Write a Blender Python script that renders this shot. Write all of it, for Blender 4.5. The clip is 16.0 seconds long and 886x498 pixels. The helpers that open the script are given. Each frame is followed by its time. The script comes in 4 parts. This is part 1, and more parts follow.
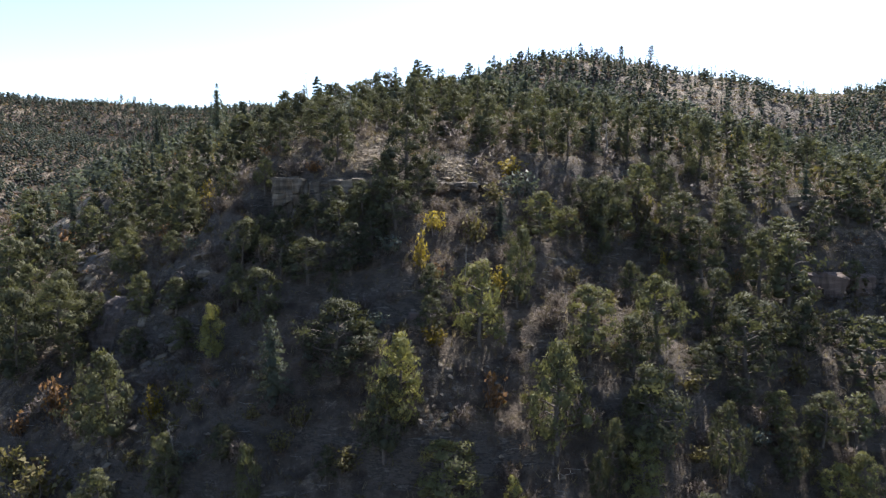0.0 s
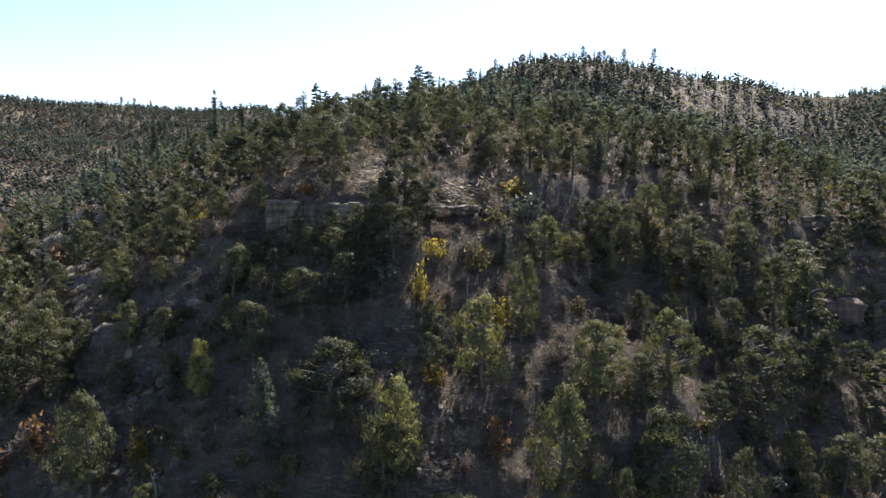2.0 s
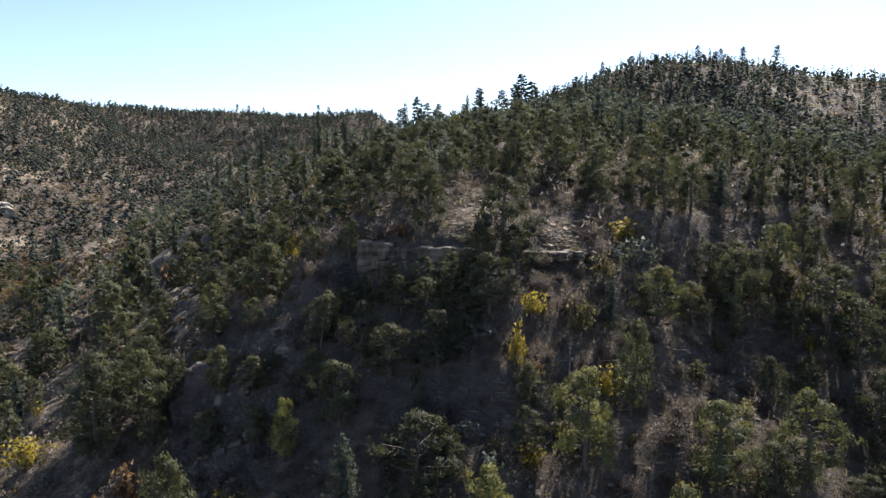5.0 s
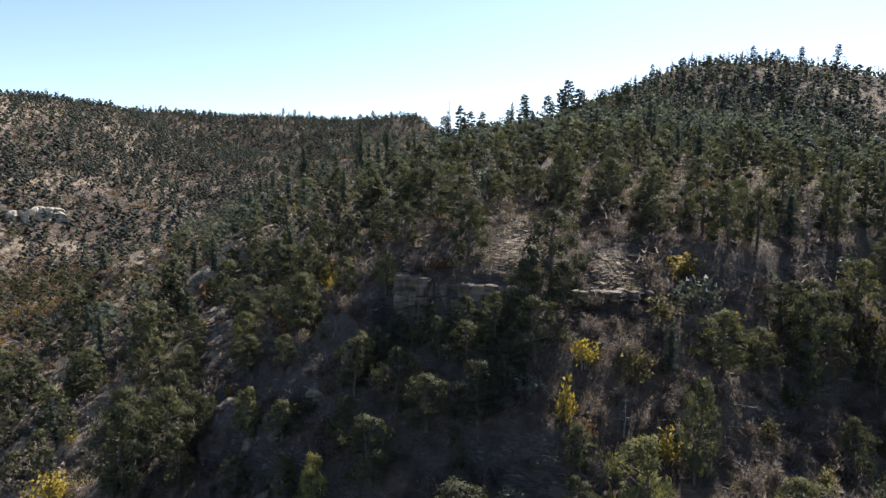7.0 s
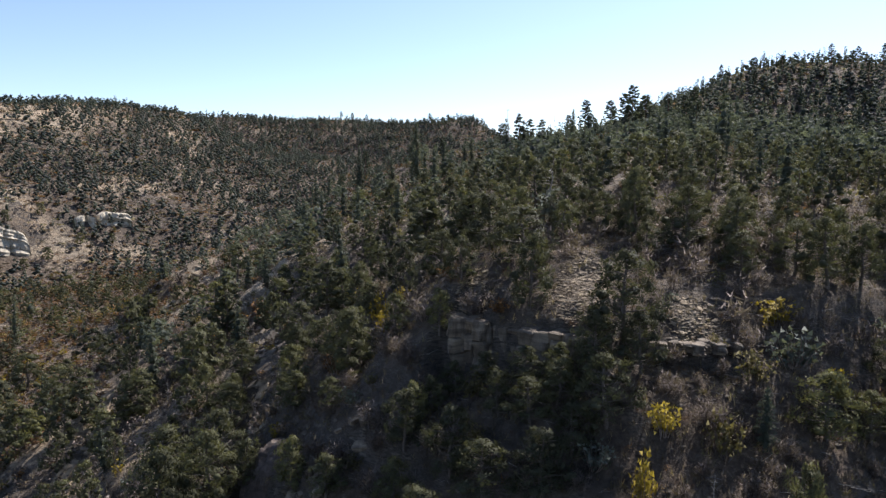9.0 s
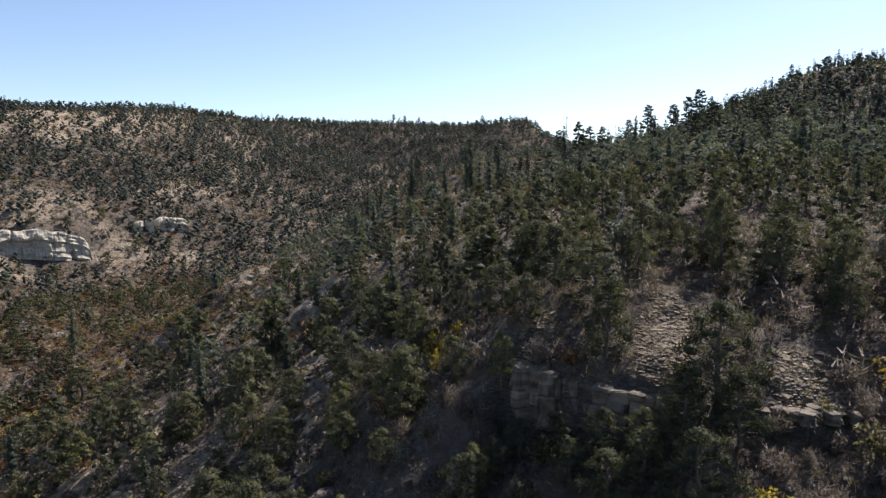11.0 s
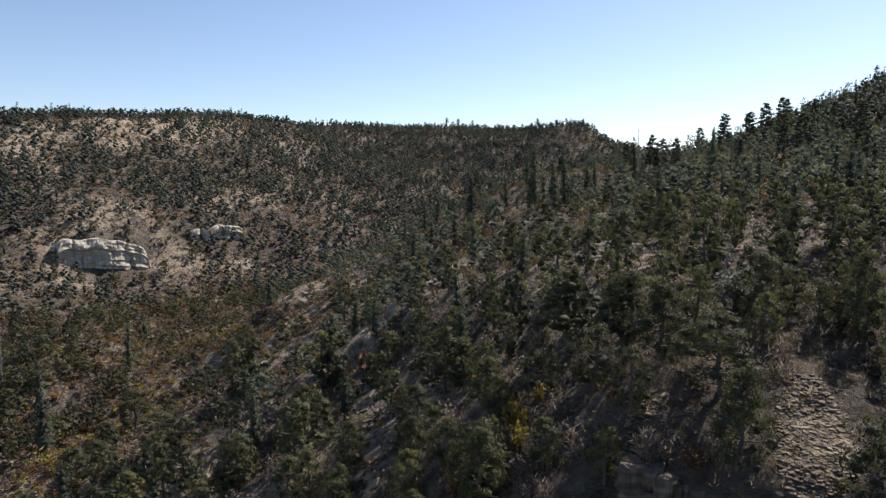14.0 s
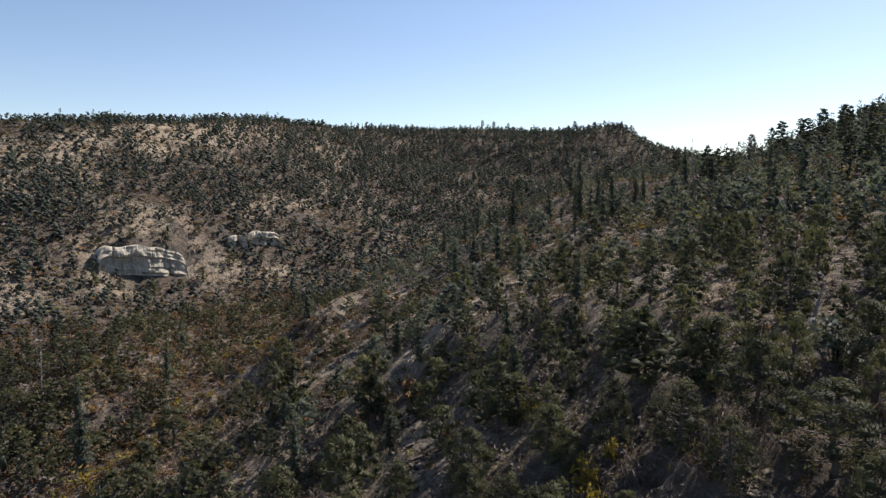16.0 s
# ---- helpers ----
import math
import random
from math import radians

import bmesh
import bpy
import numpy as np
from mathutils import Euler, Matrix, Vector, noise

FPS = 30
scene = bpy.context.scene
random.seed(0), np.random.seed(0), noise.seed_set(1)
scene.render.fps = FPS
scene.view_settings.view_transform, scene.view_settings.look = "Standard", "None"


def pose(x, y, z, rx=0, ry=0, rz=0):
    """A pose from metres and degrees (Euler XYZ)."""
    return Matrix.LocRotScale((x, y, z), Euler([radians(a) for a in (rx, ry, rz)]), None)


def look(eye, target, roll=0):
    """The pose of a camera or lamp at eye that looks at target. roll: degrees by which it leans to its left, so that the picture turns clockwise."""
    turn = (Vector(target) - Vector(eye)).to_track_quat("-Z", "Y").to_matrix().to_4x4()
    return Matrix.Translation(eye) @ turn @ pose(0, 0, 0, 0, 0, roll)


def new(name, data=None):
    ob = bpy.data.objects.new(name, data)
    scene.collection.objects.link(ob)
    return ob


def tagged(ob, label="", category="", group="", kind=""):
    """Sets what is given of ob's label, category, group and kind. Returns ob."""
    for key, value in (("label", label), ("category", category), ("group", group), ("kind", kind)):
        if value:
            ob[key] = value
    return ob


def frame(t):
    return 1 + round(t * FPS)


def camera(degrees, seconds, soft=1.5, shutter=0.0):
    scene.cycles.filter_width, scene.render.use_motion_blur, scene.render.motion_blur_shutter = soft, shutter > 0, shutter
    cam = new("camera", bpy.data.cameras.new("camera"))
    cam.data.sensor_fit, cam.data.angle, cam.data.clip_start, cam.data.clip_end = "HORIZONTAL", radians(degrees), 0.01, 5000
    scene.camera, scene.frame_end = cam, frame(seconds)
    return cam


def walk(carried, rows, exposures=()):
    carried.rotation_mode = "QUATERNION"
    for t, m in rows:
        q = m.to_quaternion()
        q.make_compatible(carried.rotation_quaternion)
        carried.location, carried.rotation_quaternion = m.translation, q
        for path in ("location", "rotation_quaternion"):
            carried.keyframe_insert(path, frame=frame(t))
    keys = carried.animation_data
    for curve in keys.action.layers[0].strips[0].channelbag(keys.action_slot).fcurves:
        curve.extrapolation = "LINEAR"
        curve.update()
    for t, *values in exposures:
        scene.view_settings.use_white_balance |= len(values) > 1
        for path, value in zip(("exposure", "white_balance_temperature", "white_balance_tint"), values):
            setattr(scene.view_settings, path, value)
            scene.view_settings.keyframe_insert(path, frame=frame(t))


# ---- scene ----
cam = camera(65.9, 16.0, soft=1.4)
METRES, EYE, TILT, LEAN, TURN = 60.0, 50.0, -5.3, 0.0, 0.0
ROWS = [
    (0.0, 0.0, 0.0, 0.0, 0.0, 0.0, -0.0),
    (0.5, 0.0, 0.0148, 0.0142, -0.01, 0.0, 0.0),
    (1.0, 0.0002, 0.031, 0.0292, -0.02, -0.01, -0.01),
    (1.5, 0.0008, 0.0476, 0.0439, 0.02, -0.02, -0.01),
    (2.0, 0.0018, 0.0647, 0.0597, 0.11, -0.04, -0.01),
    (2.5, 0.0015, 0.0818, 0.0757, 0.86, -0.06, -0.09),
    (3.0, 0.0014, 0.0994, 0.0923, 3.29, -0.09, -0.32),
    (3.5, 0.0027, 0.1173, 0.1088, 5.21, -0.1, -0.49),
    (4.0, 0.0035, 0.135, 0.1258, 6.64, -0.14, -0.63),
    (6.5, -0.0051, 0.2447, 0.2125, 11.08, -0.17, -1.03),
    (7.0, -0.0102, 0.2725, 0.2308, 12.26, -0.21, -1.13),
    (7.5, -0.0162, 0.3002, 0.2488, 13.45, -0.24, -1.24),
    (8.0, -0.0239, 0.3278, 0.2669, 14.61, -0.27, -1.34),
    (8.5, -0.0327, 0.3563, 0.2846, 15.78, -0.3, -1.45),
    (9.0, -0.0426, 0.3857, 0.3037, 16.95, -0.32, -1.54),
    (11.5, -0.1206, 0.5266, 0.3889, 21.97, -0.47, -1.96),
    (12.0, -0.1403, 0.5517, 0.4062, 22.59, -0.49, -2.02),
    (12.5, -0.1611, 0.5758, 0.4232, 23.27, -0.52, -2.08),
    (13.0, -0.1822, 0.5986, 0.4388, 23.97, -0.55, -2.14),
    (13.5, -0.2046, 0.6204, 0.4554, 24.69, -0.57, -2.2),
    (14.0, -0.2275, 0.6421, 0.4721, 25.4, -0.6, -2.27),
    (14.5, -0.2512, 0.6633, 0.4889, 26.14, -0.63, -2.33),
    (15.0, -0.2766, 0.6837, 0.5058, 26.86, -0.67, -2.38),
    (15.5, -0.3033, 0.7032, 0.5234, 27.56, -0.68, -2.44),
    (16.0, -0.3256, 0.719, 0.5401, 28.12, -0.68, -2.47),
]
walk(cam, [(t, pose(0, 0, EYE, TILT, LEAN, TURN) @ pose(METRES * x, METRES * y, METRES * z, 90 + pitch, roll, yaw)) for t, x, y, z, yaw, pitch, roll in ROWS],
     exposures=[(0.0, 1.48, 6350, 12), (4.0, 1.22, 6330, 12), (9.0, 0.92, 6350, 14), (16.0, 0.55, 6500, 13)])

# ---- light ----
SUN_AZ, SUN_EL = 18.0, 45.0          # degrees right of +y, above the horizon
sky = bpy.data.worlds.new("sky")
scene.world = sky
sky.use_nodes = True
wn, wl = sky.node_tree.nodes, sky.node_tree.links
tex = wn.new("ShaderNodeTexSky")
tex.sky_type, tex.sun_disc = "NISHITA", False
tex.sun_elevation, tex.sun_rotation = radians(SUN_EL), radians(SUN_AZ)
tex.altitude, tex.air_density, tex.dust_density, tex.ozone_density = 1800, 1.0, 1.5, 0.8
wl.new(tex.outputs[0], wn["Background"].inputs[0])
wn["Background"].inputs[1].default_value = 0.100
lamp = bpy.data.lights.new("sun", "SUN")
lamp.energy, lamp.angle, lamp.color = 5.0, radians(0.6), (1.0, 0.95, 0.88)
sun = new("sun", lamp)
az, el = radians(SUN_AZ), radians(SUN_EL)
sun.matrix_world = look((0, 0, 300), (-math.sin(az) * math.cos(el), -math.cos(az) * math.cos(el), 300 - math.sin(el)))

# ---- materials ----


def material(name):
    m = bpy.data.materials.new(name)
    m.use_nodes = True
    return m, m.node_tree.nodes, m.node_tree.links, m.node_tree.nodes["Principled BSDF"]


def noise_node(n, l, scale, detail=4.0, rough=0.6, coord=None):
    t = n.new("ShaderNodeTexNoise")
    t.inputs["Scale"].default_value, t.inputs["Detail"].default_value, t.inputs["Roughness"].default_value = scale, detail, rough
    if coord is not None:
        l.new(coord, t.inputs["Vector"])
    return t.outputs[0]


def ramp_node(n, l, value, stops):
    r = n.new("ShaderNodeValToRGB")
    while len(r.color_ramp.elements) < len(stops):
        r.color_ramp.elements.new(0.5)
    for e, (p, c) in zip(r.color_ramp.elements, stops):
        e.position, e.color = p, (*c, 1)
    l.new(value, r.inputs[0])
    return r.outputs[0]


def mix_node(n, l, fac, a, b, blend="MIX"):
    m = n.new("ShaderNodeMix")
    m.data_type, m.blend_type = "RGBA", blend
    for sock, v in ((m.inputs["Factor"], fac), (m.inputs["A"], a), (m.inputs["B"], b)):
        if isinstance(v, (int, float)):
            sock.default_value = v
        elif isinstance(v, tuple):
            sock.default_value = (*v, 1)
        else:
            l.new(v, sock)
    return m.outputs["Result"]


def math_node(n, l, op, a, b):
    m = n.new("ShaderNodeMath")
    m.operation = op
    for sock, v in ((m.inputs[0], a), (m.inputs[1], b)):
        if isinstance(v, (int, float)):
            sock.default_value = v
        else:
            l.new(v, sock)
    return m.outputs[0]


def foliage(name, dark, mid, light, through_it=0.35, rough=0.75):
    """Needles or leaves: colour varies from plant to plant and from tuft to tuft, and light shines through."""
    m, n, l, b = material(name)
    info, geo = n.new("ShaderNodeObjectInfo"), n.new("ShaderNodeNewGeometry")
    tone = n.new("ShaderNodeAttribute")
    tone.attribute_name = "tone"
    isle = math_node(n, l, "MULTIPLY", geo.outputs["Random Per Island"], 0.14)
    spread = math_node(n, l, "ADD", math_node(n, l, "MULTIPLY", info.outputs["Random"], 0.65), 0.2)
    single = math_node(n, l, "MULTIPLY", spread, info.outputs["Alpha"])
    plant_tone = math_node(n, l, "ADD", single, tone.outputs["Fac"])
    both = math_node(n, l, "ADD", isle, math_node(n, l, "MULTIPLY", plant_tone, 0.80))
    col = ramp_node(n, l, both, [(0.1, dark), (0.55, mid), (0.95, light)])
    l.new(col, b.inputs["Base Color"])
    b.inputs["Roughness"].default_value = rough
    b.inputs["Specular IOR Level"].default_value = 0.15
    t, mx = n.new("ShaderNodeBsdfTranslucent"), n.new("ShaderNodeMixShader")
    warm = mix_node(n, l, 1.0, col, (1.25, 1.25, 0.78), "MULTIPLY")
    l.new(warm, t.inputs[0])
    mx.inputs[0].default_value = through_it
    l.new(b.outputs[0], mx.inputs[1])
    l.new(t.outputs[0], mx.inputs[2])
    l.new(mx.outputs[0], n["Material Output"].inputs[0])
    return m


def bark(name, a, c):
    m, n, l, b = material(name)
    co = n.new("ShaderNodeTexCoord").outputs["Object"]
    col = ramp_node(n, l, noise_node(n, l, 6.0, 5, 0.7, co), [(0.3, a), (0.7, c)])
    l.new(col, b.inputs["Base Color"])
    b.inputs["Roughness"].default_value = 0.9
    bump = n.new("ShaderNodeBump")
    bump.inputs["Strength"].default_value, bump.inputs["Distance"].default_value = 0.6, 0.05
    l.new(noise_node(n, l, 14.0, 4, 0.7, co), bump.inputs["Height"])
    l.new(bump.outputs[0], b.inputs["Normal"])
    return m


def stone(name, a, c, d, streaks=0.8):
    """Bedded sandstone with lichen and dark weather streaks."""
    m, n, l, b = material(name)
    co = n.new("ShaderNodeNewGeometry").outputs["Position"]
    info = n.new("ShaderNodeObjectInfo")
    bed = n.new("ShaderNodeMapping")
    bed.inputs["Scale"].default_value = (0.25, 0.25, 2.2)
    l.new(co, bed.inputs[0])
    col = ramp_node(n, l, noise_node(n, l, 1.0, 6, 0.65, bed.outputs[0]), [(0.3, a), (0.5, c), (0.7, d)])
    streak = n.new("ShaderNodeMapping")
    streak.inputs["Scale"].default_value = (1.3, 1.3, 0.16)
    l.new(co, streak.inputs[0])
    dark = ramp_node(n, l, noise_node(n, l, 1.0, 5, 0.6, streak.outputs[0]), [(0.36, (0.35, 0.31, 0.28)), (0.55, (1, 1, 1))])
    col = mix_node(n, l, streaks, col, dark, "MULTIPLY")
    tone = ramp_node(n, l, info.outputs["Random"], [(0.0, (0.84, 0.83, 0.82)), (1.0, (1.08, 1.04, 0.97))])
    col = mix_node(n, l, 1.0, col, tone, "MULTIPLY")
    l.new(col, b.inputs["Base Color"])
    b.inputs["Roughness"].default_value = 0.9
    bump = n.new("ShaderNodeBump")
    bump.inputs["Strength"].default_value, bump.inputs["Distance"].default_value = 0.8, 0.25
    l.new(noise_node(n, l, 1.6, 7, 0.7, co), bump.inputs["Height"])
    l.new(bump.outputs[0], b.inputs["Normal"])
    return m


def earth(name):
    """Hillside soil: litter and duff, tan scree, pale bare rock, with rock showing on steep faces."""
    m, n, l, b = material(name)
    geo = n.new("ShaderNodeNewGeometry")
    co = geo.outputs["Position"]
    at = n.new("ShaderNodeAttribute")
    at.attribute_name = "bare"
    big = noise_node(n, l, 0.05, 5, 0.6, co)
    mid = noise_node(n, l, 0.45, 6, 0.65, co)
    fine = noise_node(n, l, 3.0, 5, 0.7, co)
    duff = ramp_node(n, l, mid, [(0.3, (0.038, 0.031, 0.026)), (0.5, (0.086, 0.070, 0.056)), (0.72, (0.18, 0.147, 0.115))])
    scree = ramp_node(n, l, fine, [(0.3, (0.15, 0.121, 0.087)), (0.5, (0.31, 0.253, 0.182)), (0.72, (0.50, 0.42, 0.315))])
    red = ramp_node(n, l, big, [(0.4, (1, 1, 1)), (0.7, (1.04, 0.93, 0.84))])
    amount = math_node(n, l, "ADD", at.outputs["Fac"], math_node(n, l, "MULTIPLY", math_node(n, l, "SUBTRACT", mid, 0.5), 1.6))
    amount = math_node(n, l, "ADD", amount, math_node(n, l, "MULTIPLY", math_node(n, l, "SUBTRACT", fine, 0.5), 1.2))
    step = ramp_node(n, l, amount, [(0.38, (0, 0, 0)), (0.95, (1, 1, 1))])
    col = mix_node(n, l, step, duff, scree)
    col = mix_node(n, l, 1.0, col, red, "MULTIPLY")
    up = n.new("ShaderNodeSeparateXYZ")
    l.new(geo.outputs["True Normal"], up.inputs[0])
    beds = n.new("ShaderNodeMapping")
    beds.inputs["Scale"].default_value, beds.inputs["Rotation"].default_value = (0.5, 0.5, 2.4), (0.12, 0.08, 0)
    l.new(co, beds.inputs[0])
    layer = noise_node(n, l, 0.8, 7, 0.7, beds.outputs[0])
    rock = ramp_node(n, l, layer, [(0.32, (0.035, 0.030, 0.027)), (0.48, (0.12, 0.10, 0.083)), (0.54, (0.05, 0.043, 0.037)), (0.68, (0.21, 0.178, 0.145))])
    steep = math_node(n, l, "ADD", math_node(n, l, "SUBTRACT", 0.80, up.outputs[2]), math_node(n, l, "MULTIPLY", math_node(n, l, "SUBTRACT", mid, 0.5), 0.9))
    col = mix_node(n, l, ramp_node(n, l, steep, [(0.10, (0, 0, 0)), (0.22, (1, 1, 1))]), col, rock)
    l.new(col, b.inputs["Base Color"])
    b.inputs["Roughness"].default_value = 0.95
    b.inputs["Specular IOR Level"].default_value = 0.2
    bump = n.new("ShaderNodeBump")
    bump.inputs["Strength"].default_value, bump.inputs["Distance"].default_value = 1.0, 0.55
    l.new(math_node(n, l, "ADD", fine, mid), bump.inputs["Height"])
    l.new(bump.outputs[0], b.inputs["Normal"])
    return m


M_PINYON = foliage("pinyon_needles", (0.046, 0.049, 0.033), (0.092, 0.094, 0.052), (0.205, 0.195, 0.074), 0.36)
M_FIR = foliage("fir_needles", (0.046, 0.056, 0.045), (0.08, 0.092, 0.069), (0.13, 0.142, 0.086), 0.33)
M_PONDEROSA = foliage("ponderosa_needles", (0.0306, 0.0391, 0.0306), (0.0612, 0.0723, 0.0476), (0.111, 0.119, 0.0663), 0.34)
# pinyon needles of the distant woods, with haze put into the colour
M_HAZED = foliage("hazed_needles", (0.066, 0.078, 0.072), (0.112, 0.127, 0.106), (0.165, 0.175, 0.12), 0.46)
M_TWIG = foliage("bare_twigs", (0.088, 0.073, 0.07), (0.175, 0.143, 0.134), (0.31, 0.26, 0.235), 0.27, 0.8)
M_RUST = foliage("rust_leaves", (0.095, 0.056, 0.034), (0.175, 0.1, 0.052), (0.28, 0.165, 0.08), 0.35)
M_YELLOW = foliage("yellow_leaves", (0.13, 0.098, 0.022), (0.21, 0.16, 0.032), (0.33, 0.255, 0.05), 0.38)
M_OLIVE = foliage("olive_leaves", (0.075, 0.066, 0.036), (0.14, 0.122, 0.058), (0.235, 0.2, 0.085), 0.32)
M_GREY = foliage("grey_leaves", (0.09, 0.10, 0.085), (0.15, 0.165, 0.14), (0.23, 0.25, 0.21), 0.27)
M_STRAW = foliage("straw", (0.11, 0.086, 0.056), (0.20, 0.16, 0.105), (0.34, 0.285, 0.19), 0.3, 0.8)
M_BARK = bark("grey_bark", (0.05, 0.04, 0.033), (0.14, 0.115, 0.095))
M_REDBARK = bark("red_bark", (0.08, 0.045, 0.03), (0.21, 0.125, 0.08))
M_DEAD = bark("dead_wood", (0.13, 0.115, 0.10), (0.28, 0.25, 0.22))
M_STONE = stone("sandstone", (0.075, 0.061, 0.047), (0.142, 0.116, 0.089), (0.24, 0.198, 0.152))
M_DARKROCK = stone("dark_sandstone", (0.062, 0.048, 0.040), (0.105, 0.080, 0.066), (0.16, 0.128, 0.108))
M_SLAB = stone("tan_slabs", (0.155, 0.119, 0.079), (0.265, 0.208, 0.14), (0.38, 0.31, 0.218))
M_RED = stone("red_sandstone", (0.075, 0.052, 0.043), (0.135, 0.095, 0.078), (0.20, 0.15, 0.12))
M_PALE = stone("pale_sandstone", (0.36, 0.32, 0.25), (0.50, 0.45, 0.36), (0.60, 0.55, 0.46), 0.55)
M_EARTH = earth("hillside")

# ---- lie of the land: crests, flanks and gullies (x, y, z) ----
SPUR = [(2, 10, -22), (2, 40, 2), (0, 55, 13), (3, 74, 33), (-3, 82, 41.5), (-1, 87, 45), (9, 103, 52.2), (-1, 110, 56), (-2, 124, 60.5),
        (18, 123, 58), (0, 150, 66), (0, 190, 70), (28, 227, 74), (28, 300, 81)]
EAST = [(12, 66, 25), (20, 67, 23), (43, 82, 27), (33, 113, 48), (38, 122, 51.5), (25, 120, 56), (53, 131, 54), (58, 101, 38.5), (43, 94, 35),
        (38, 169, 64), (85, 105, 38), (80, 80, 22), (90, 140, 48), (75, 165, 57)]
WEST = [(-12, 68, 29), (-20, 76, 33.5), (-34, 70, 24), (-36.6, 107, 45), (-47.5, 105, 37.5), (-24, 115, 55.5), (-25, 126, 59), (-26, 140, 61),
        (-55, 170, 60), (-54, 186, 59), (-76, 156, 40), (-45, 60, 8)]
SADDLE = [(-125, 301, 66), (-101, 324, 75), (-60, 318, 83), (-75, 440, 81), (-60, 470, 84), (-40, 455, 93), (-15, 425, 98), (21, 420, 106),
        (52, 469, 129), (87, 475, 134), (112, 500, 141), (153, 514, 140), (154, 464, 113), (66, 406, 96), (200, 560, 133), (240, 565, 129),
        (-140, 250, 42)]
NORTHEAST = [(300, 600, 122), (330, 525, 119), (240, 399, 73), (196, 405, 74), (100, 230, 53), (140, 280, 54), (170, 330, 60), (420, 420, 118),
        (450, 300, 100)]
GULLY = [(-110, 40, -14), (-150, 110, -4), (-190, 185, 5), (-205, 223, 10), (-222, 270, 11), (-245, 340, 18), (-255, 420, 28), (-250, 520, 45),
        (-225, 620, 62), (-170, 700, 82)]
FAR_SLOPE = [(-235, 185, 15), (-274, 266, 13), (-278, 423, 31.5), (-347, 284, 36), (-343, 326, 37.5), (-330, 380, 43), (-290, 465, 44),
        (-303, 496, 39), (-397, 329, 72), (-432, 447, 109), (-420, 689, 106), (-359, 704, 95), (-334, 318, 24), (-340, 288, 24), (-354, 300, 50),
        (-350, 330, 49), (-330, 362, 35), (-322, 384, 35), (-344, 366, 49)]
FAR_CREST = [(-565, 250, 114), (-530, 345, 126), (-525, 391, 128), (-490, 525, 134), (-480, 566, 136), (-472, 630, 138.5), (-490, 730, 143), (-440, 800, 146), (-366, 830, 144), (-230, 815, 141), (-205, 845, 139), (-188, 858, 121), (-172, 862, 116), (-138, 866, 111), (-108, 874, 104), (-80, 835, 97)]
BEYOND = [(-650, 450, 122), (-650, 800, 125), (-400, 1050, 122), (-100, 1000, 110), (100, 850, 105), (400, 850, 105), (650, 500, 105), (500, 100, 50), (300, 0, 0),
          (0, -100, -50), (-250, 0, -20), (-420, 120, 25), (-300, -200, -30), (300, -200, -20), (200, 120, 30)]
FRONT_FACE = [(0.1, 65.8, 28.1), (29.9, 75.2, 24.9), (25.6, 75.9, 30.8), (14.1, 76.3, 31.2), (13, 77.7, 32.9), (-33.5, 80.7, 27.9),
        (-34.1, 83.5, 30.1), (16.9, 85.6, 37.1), (22.5, 89.2, 34.9), (-35, 90.4, 38.7), (-44.9, 91.1, 30.5), (-10.2, 95.2, 51.6), (30.4, 95.3, 36.9),
        (-54.5, 95.3, 29.9), (-14.5, 96.5, 51.8), (0, 96.5, 51.3), (-5, 97, 51.8), (-18.5, 98.3, 52), (-49.5, 99.8, 30.5), (-23, 100, 52.4),
        (-62.5, 101.2, 26.2), (-62, 103.5, 24.1)]
FLANKS = [(33.1, 104.6, 45.2), (-24.3, 107.6, 57.9), (19.8, 112.2, 54.8), (13, 112.4, 56.2), (61, 115.3, 48.9), (-105, 126, 17.4),
        (36.2, 128.5, 58.3), (-74.5, 132.8, 32.2), (-72.8, 134, 34.8), (-73, 140, 33.7), (-76.6, 141.2, 31.5), (-106.7, 144.4, 25.3),
        (-99.3, 151.4, 27.4), (-106.7, 154.6, 27.3), (-86.5, 155, 35.4), (-99.3, 159.8, 33.2), (-97.7, 160.9, 31), (-74.9, 173.8, 53.2),
        (-68.8, 174.6, 53.7), (-141, 179.5, 23.7), (-78.6, 182, 51.5), (-165, 186, 10), (-166.4, 190, 8.8), (-186.3, 205.8, 9.9), (-76, 223, 59.5),
        (-162.3, 223.9, 26.4), (-168.5, 231.9, 27), (-173.6, 235.9, 29.6)]
LINES = np.array(FRONT_FACE + FLANKS + SPUR + EAST + WEST + SADDLE + NORTHEAST + GULLY + FAR_SLOPE + FAR_CREST + BEYOND, float)


def bump_kernel(d2):
    return np.sqrt(d2 + 25.0)


def solve_land():
    p, z = LINES[:, :2], LINES[:, 2]
    k = len(p)
    a = np.zeros((k + 3, k + 3))
    a[:k, :k] = bump_kernel(((p[:, None] - p[None]) ** 2).sum(2)) - np.eye(k) * 0.6
    a[:k, k], a[:k, k + 1:] = 1, p
    a[k, :k], a[k + 1:, :k] = 1, p.T
    return np.linalg.solve(a, np.concatenate([z, np.zeros(3)]))


WEIGHTS = solve_land()


def lattice(ix, iy, seed):
    h = (ix * 374761393 + iy * 668265263 + seed * 974711) & 0xFFFFFFFF
    h = ((h ^ (h >> 13)) * 1274126177) & 0xFFFFFFFF
    return ((h ^ (h >> 16)) & 0xFFFF) / 65535.0 * 2 - 1


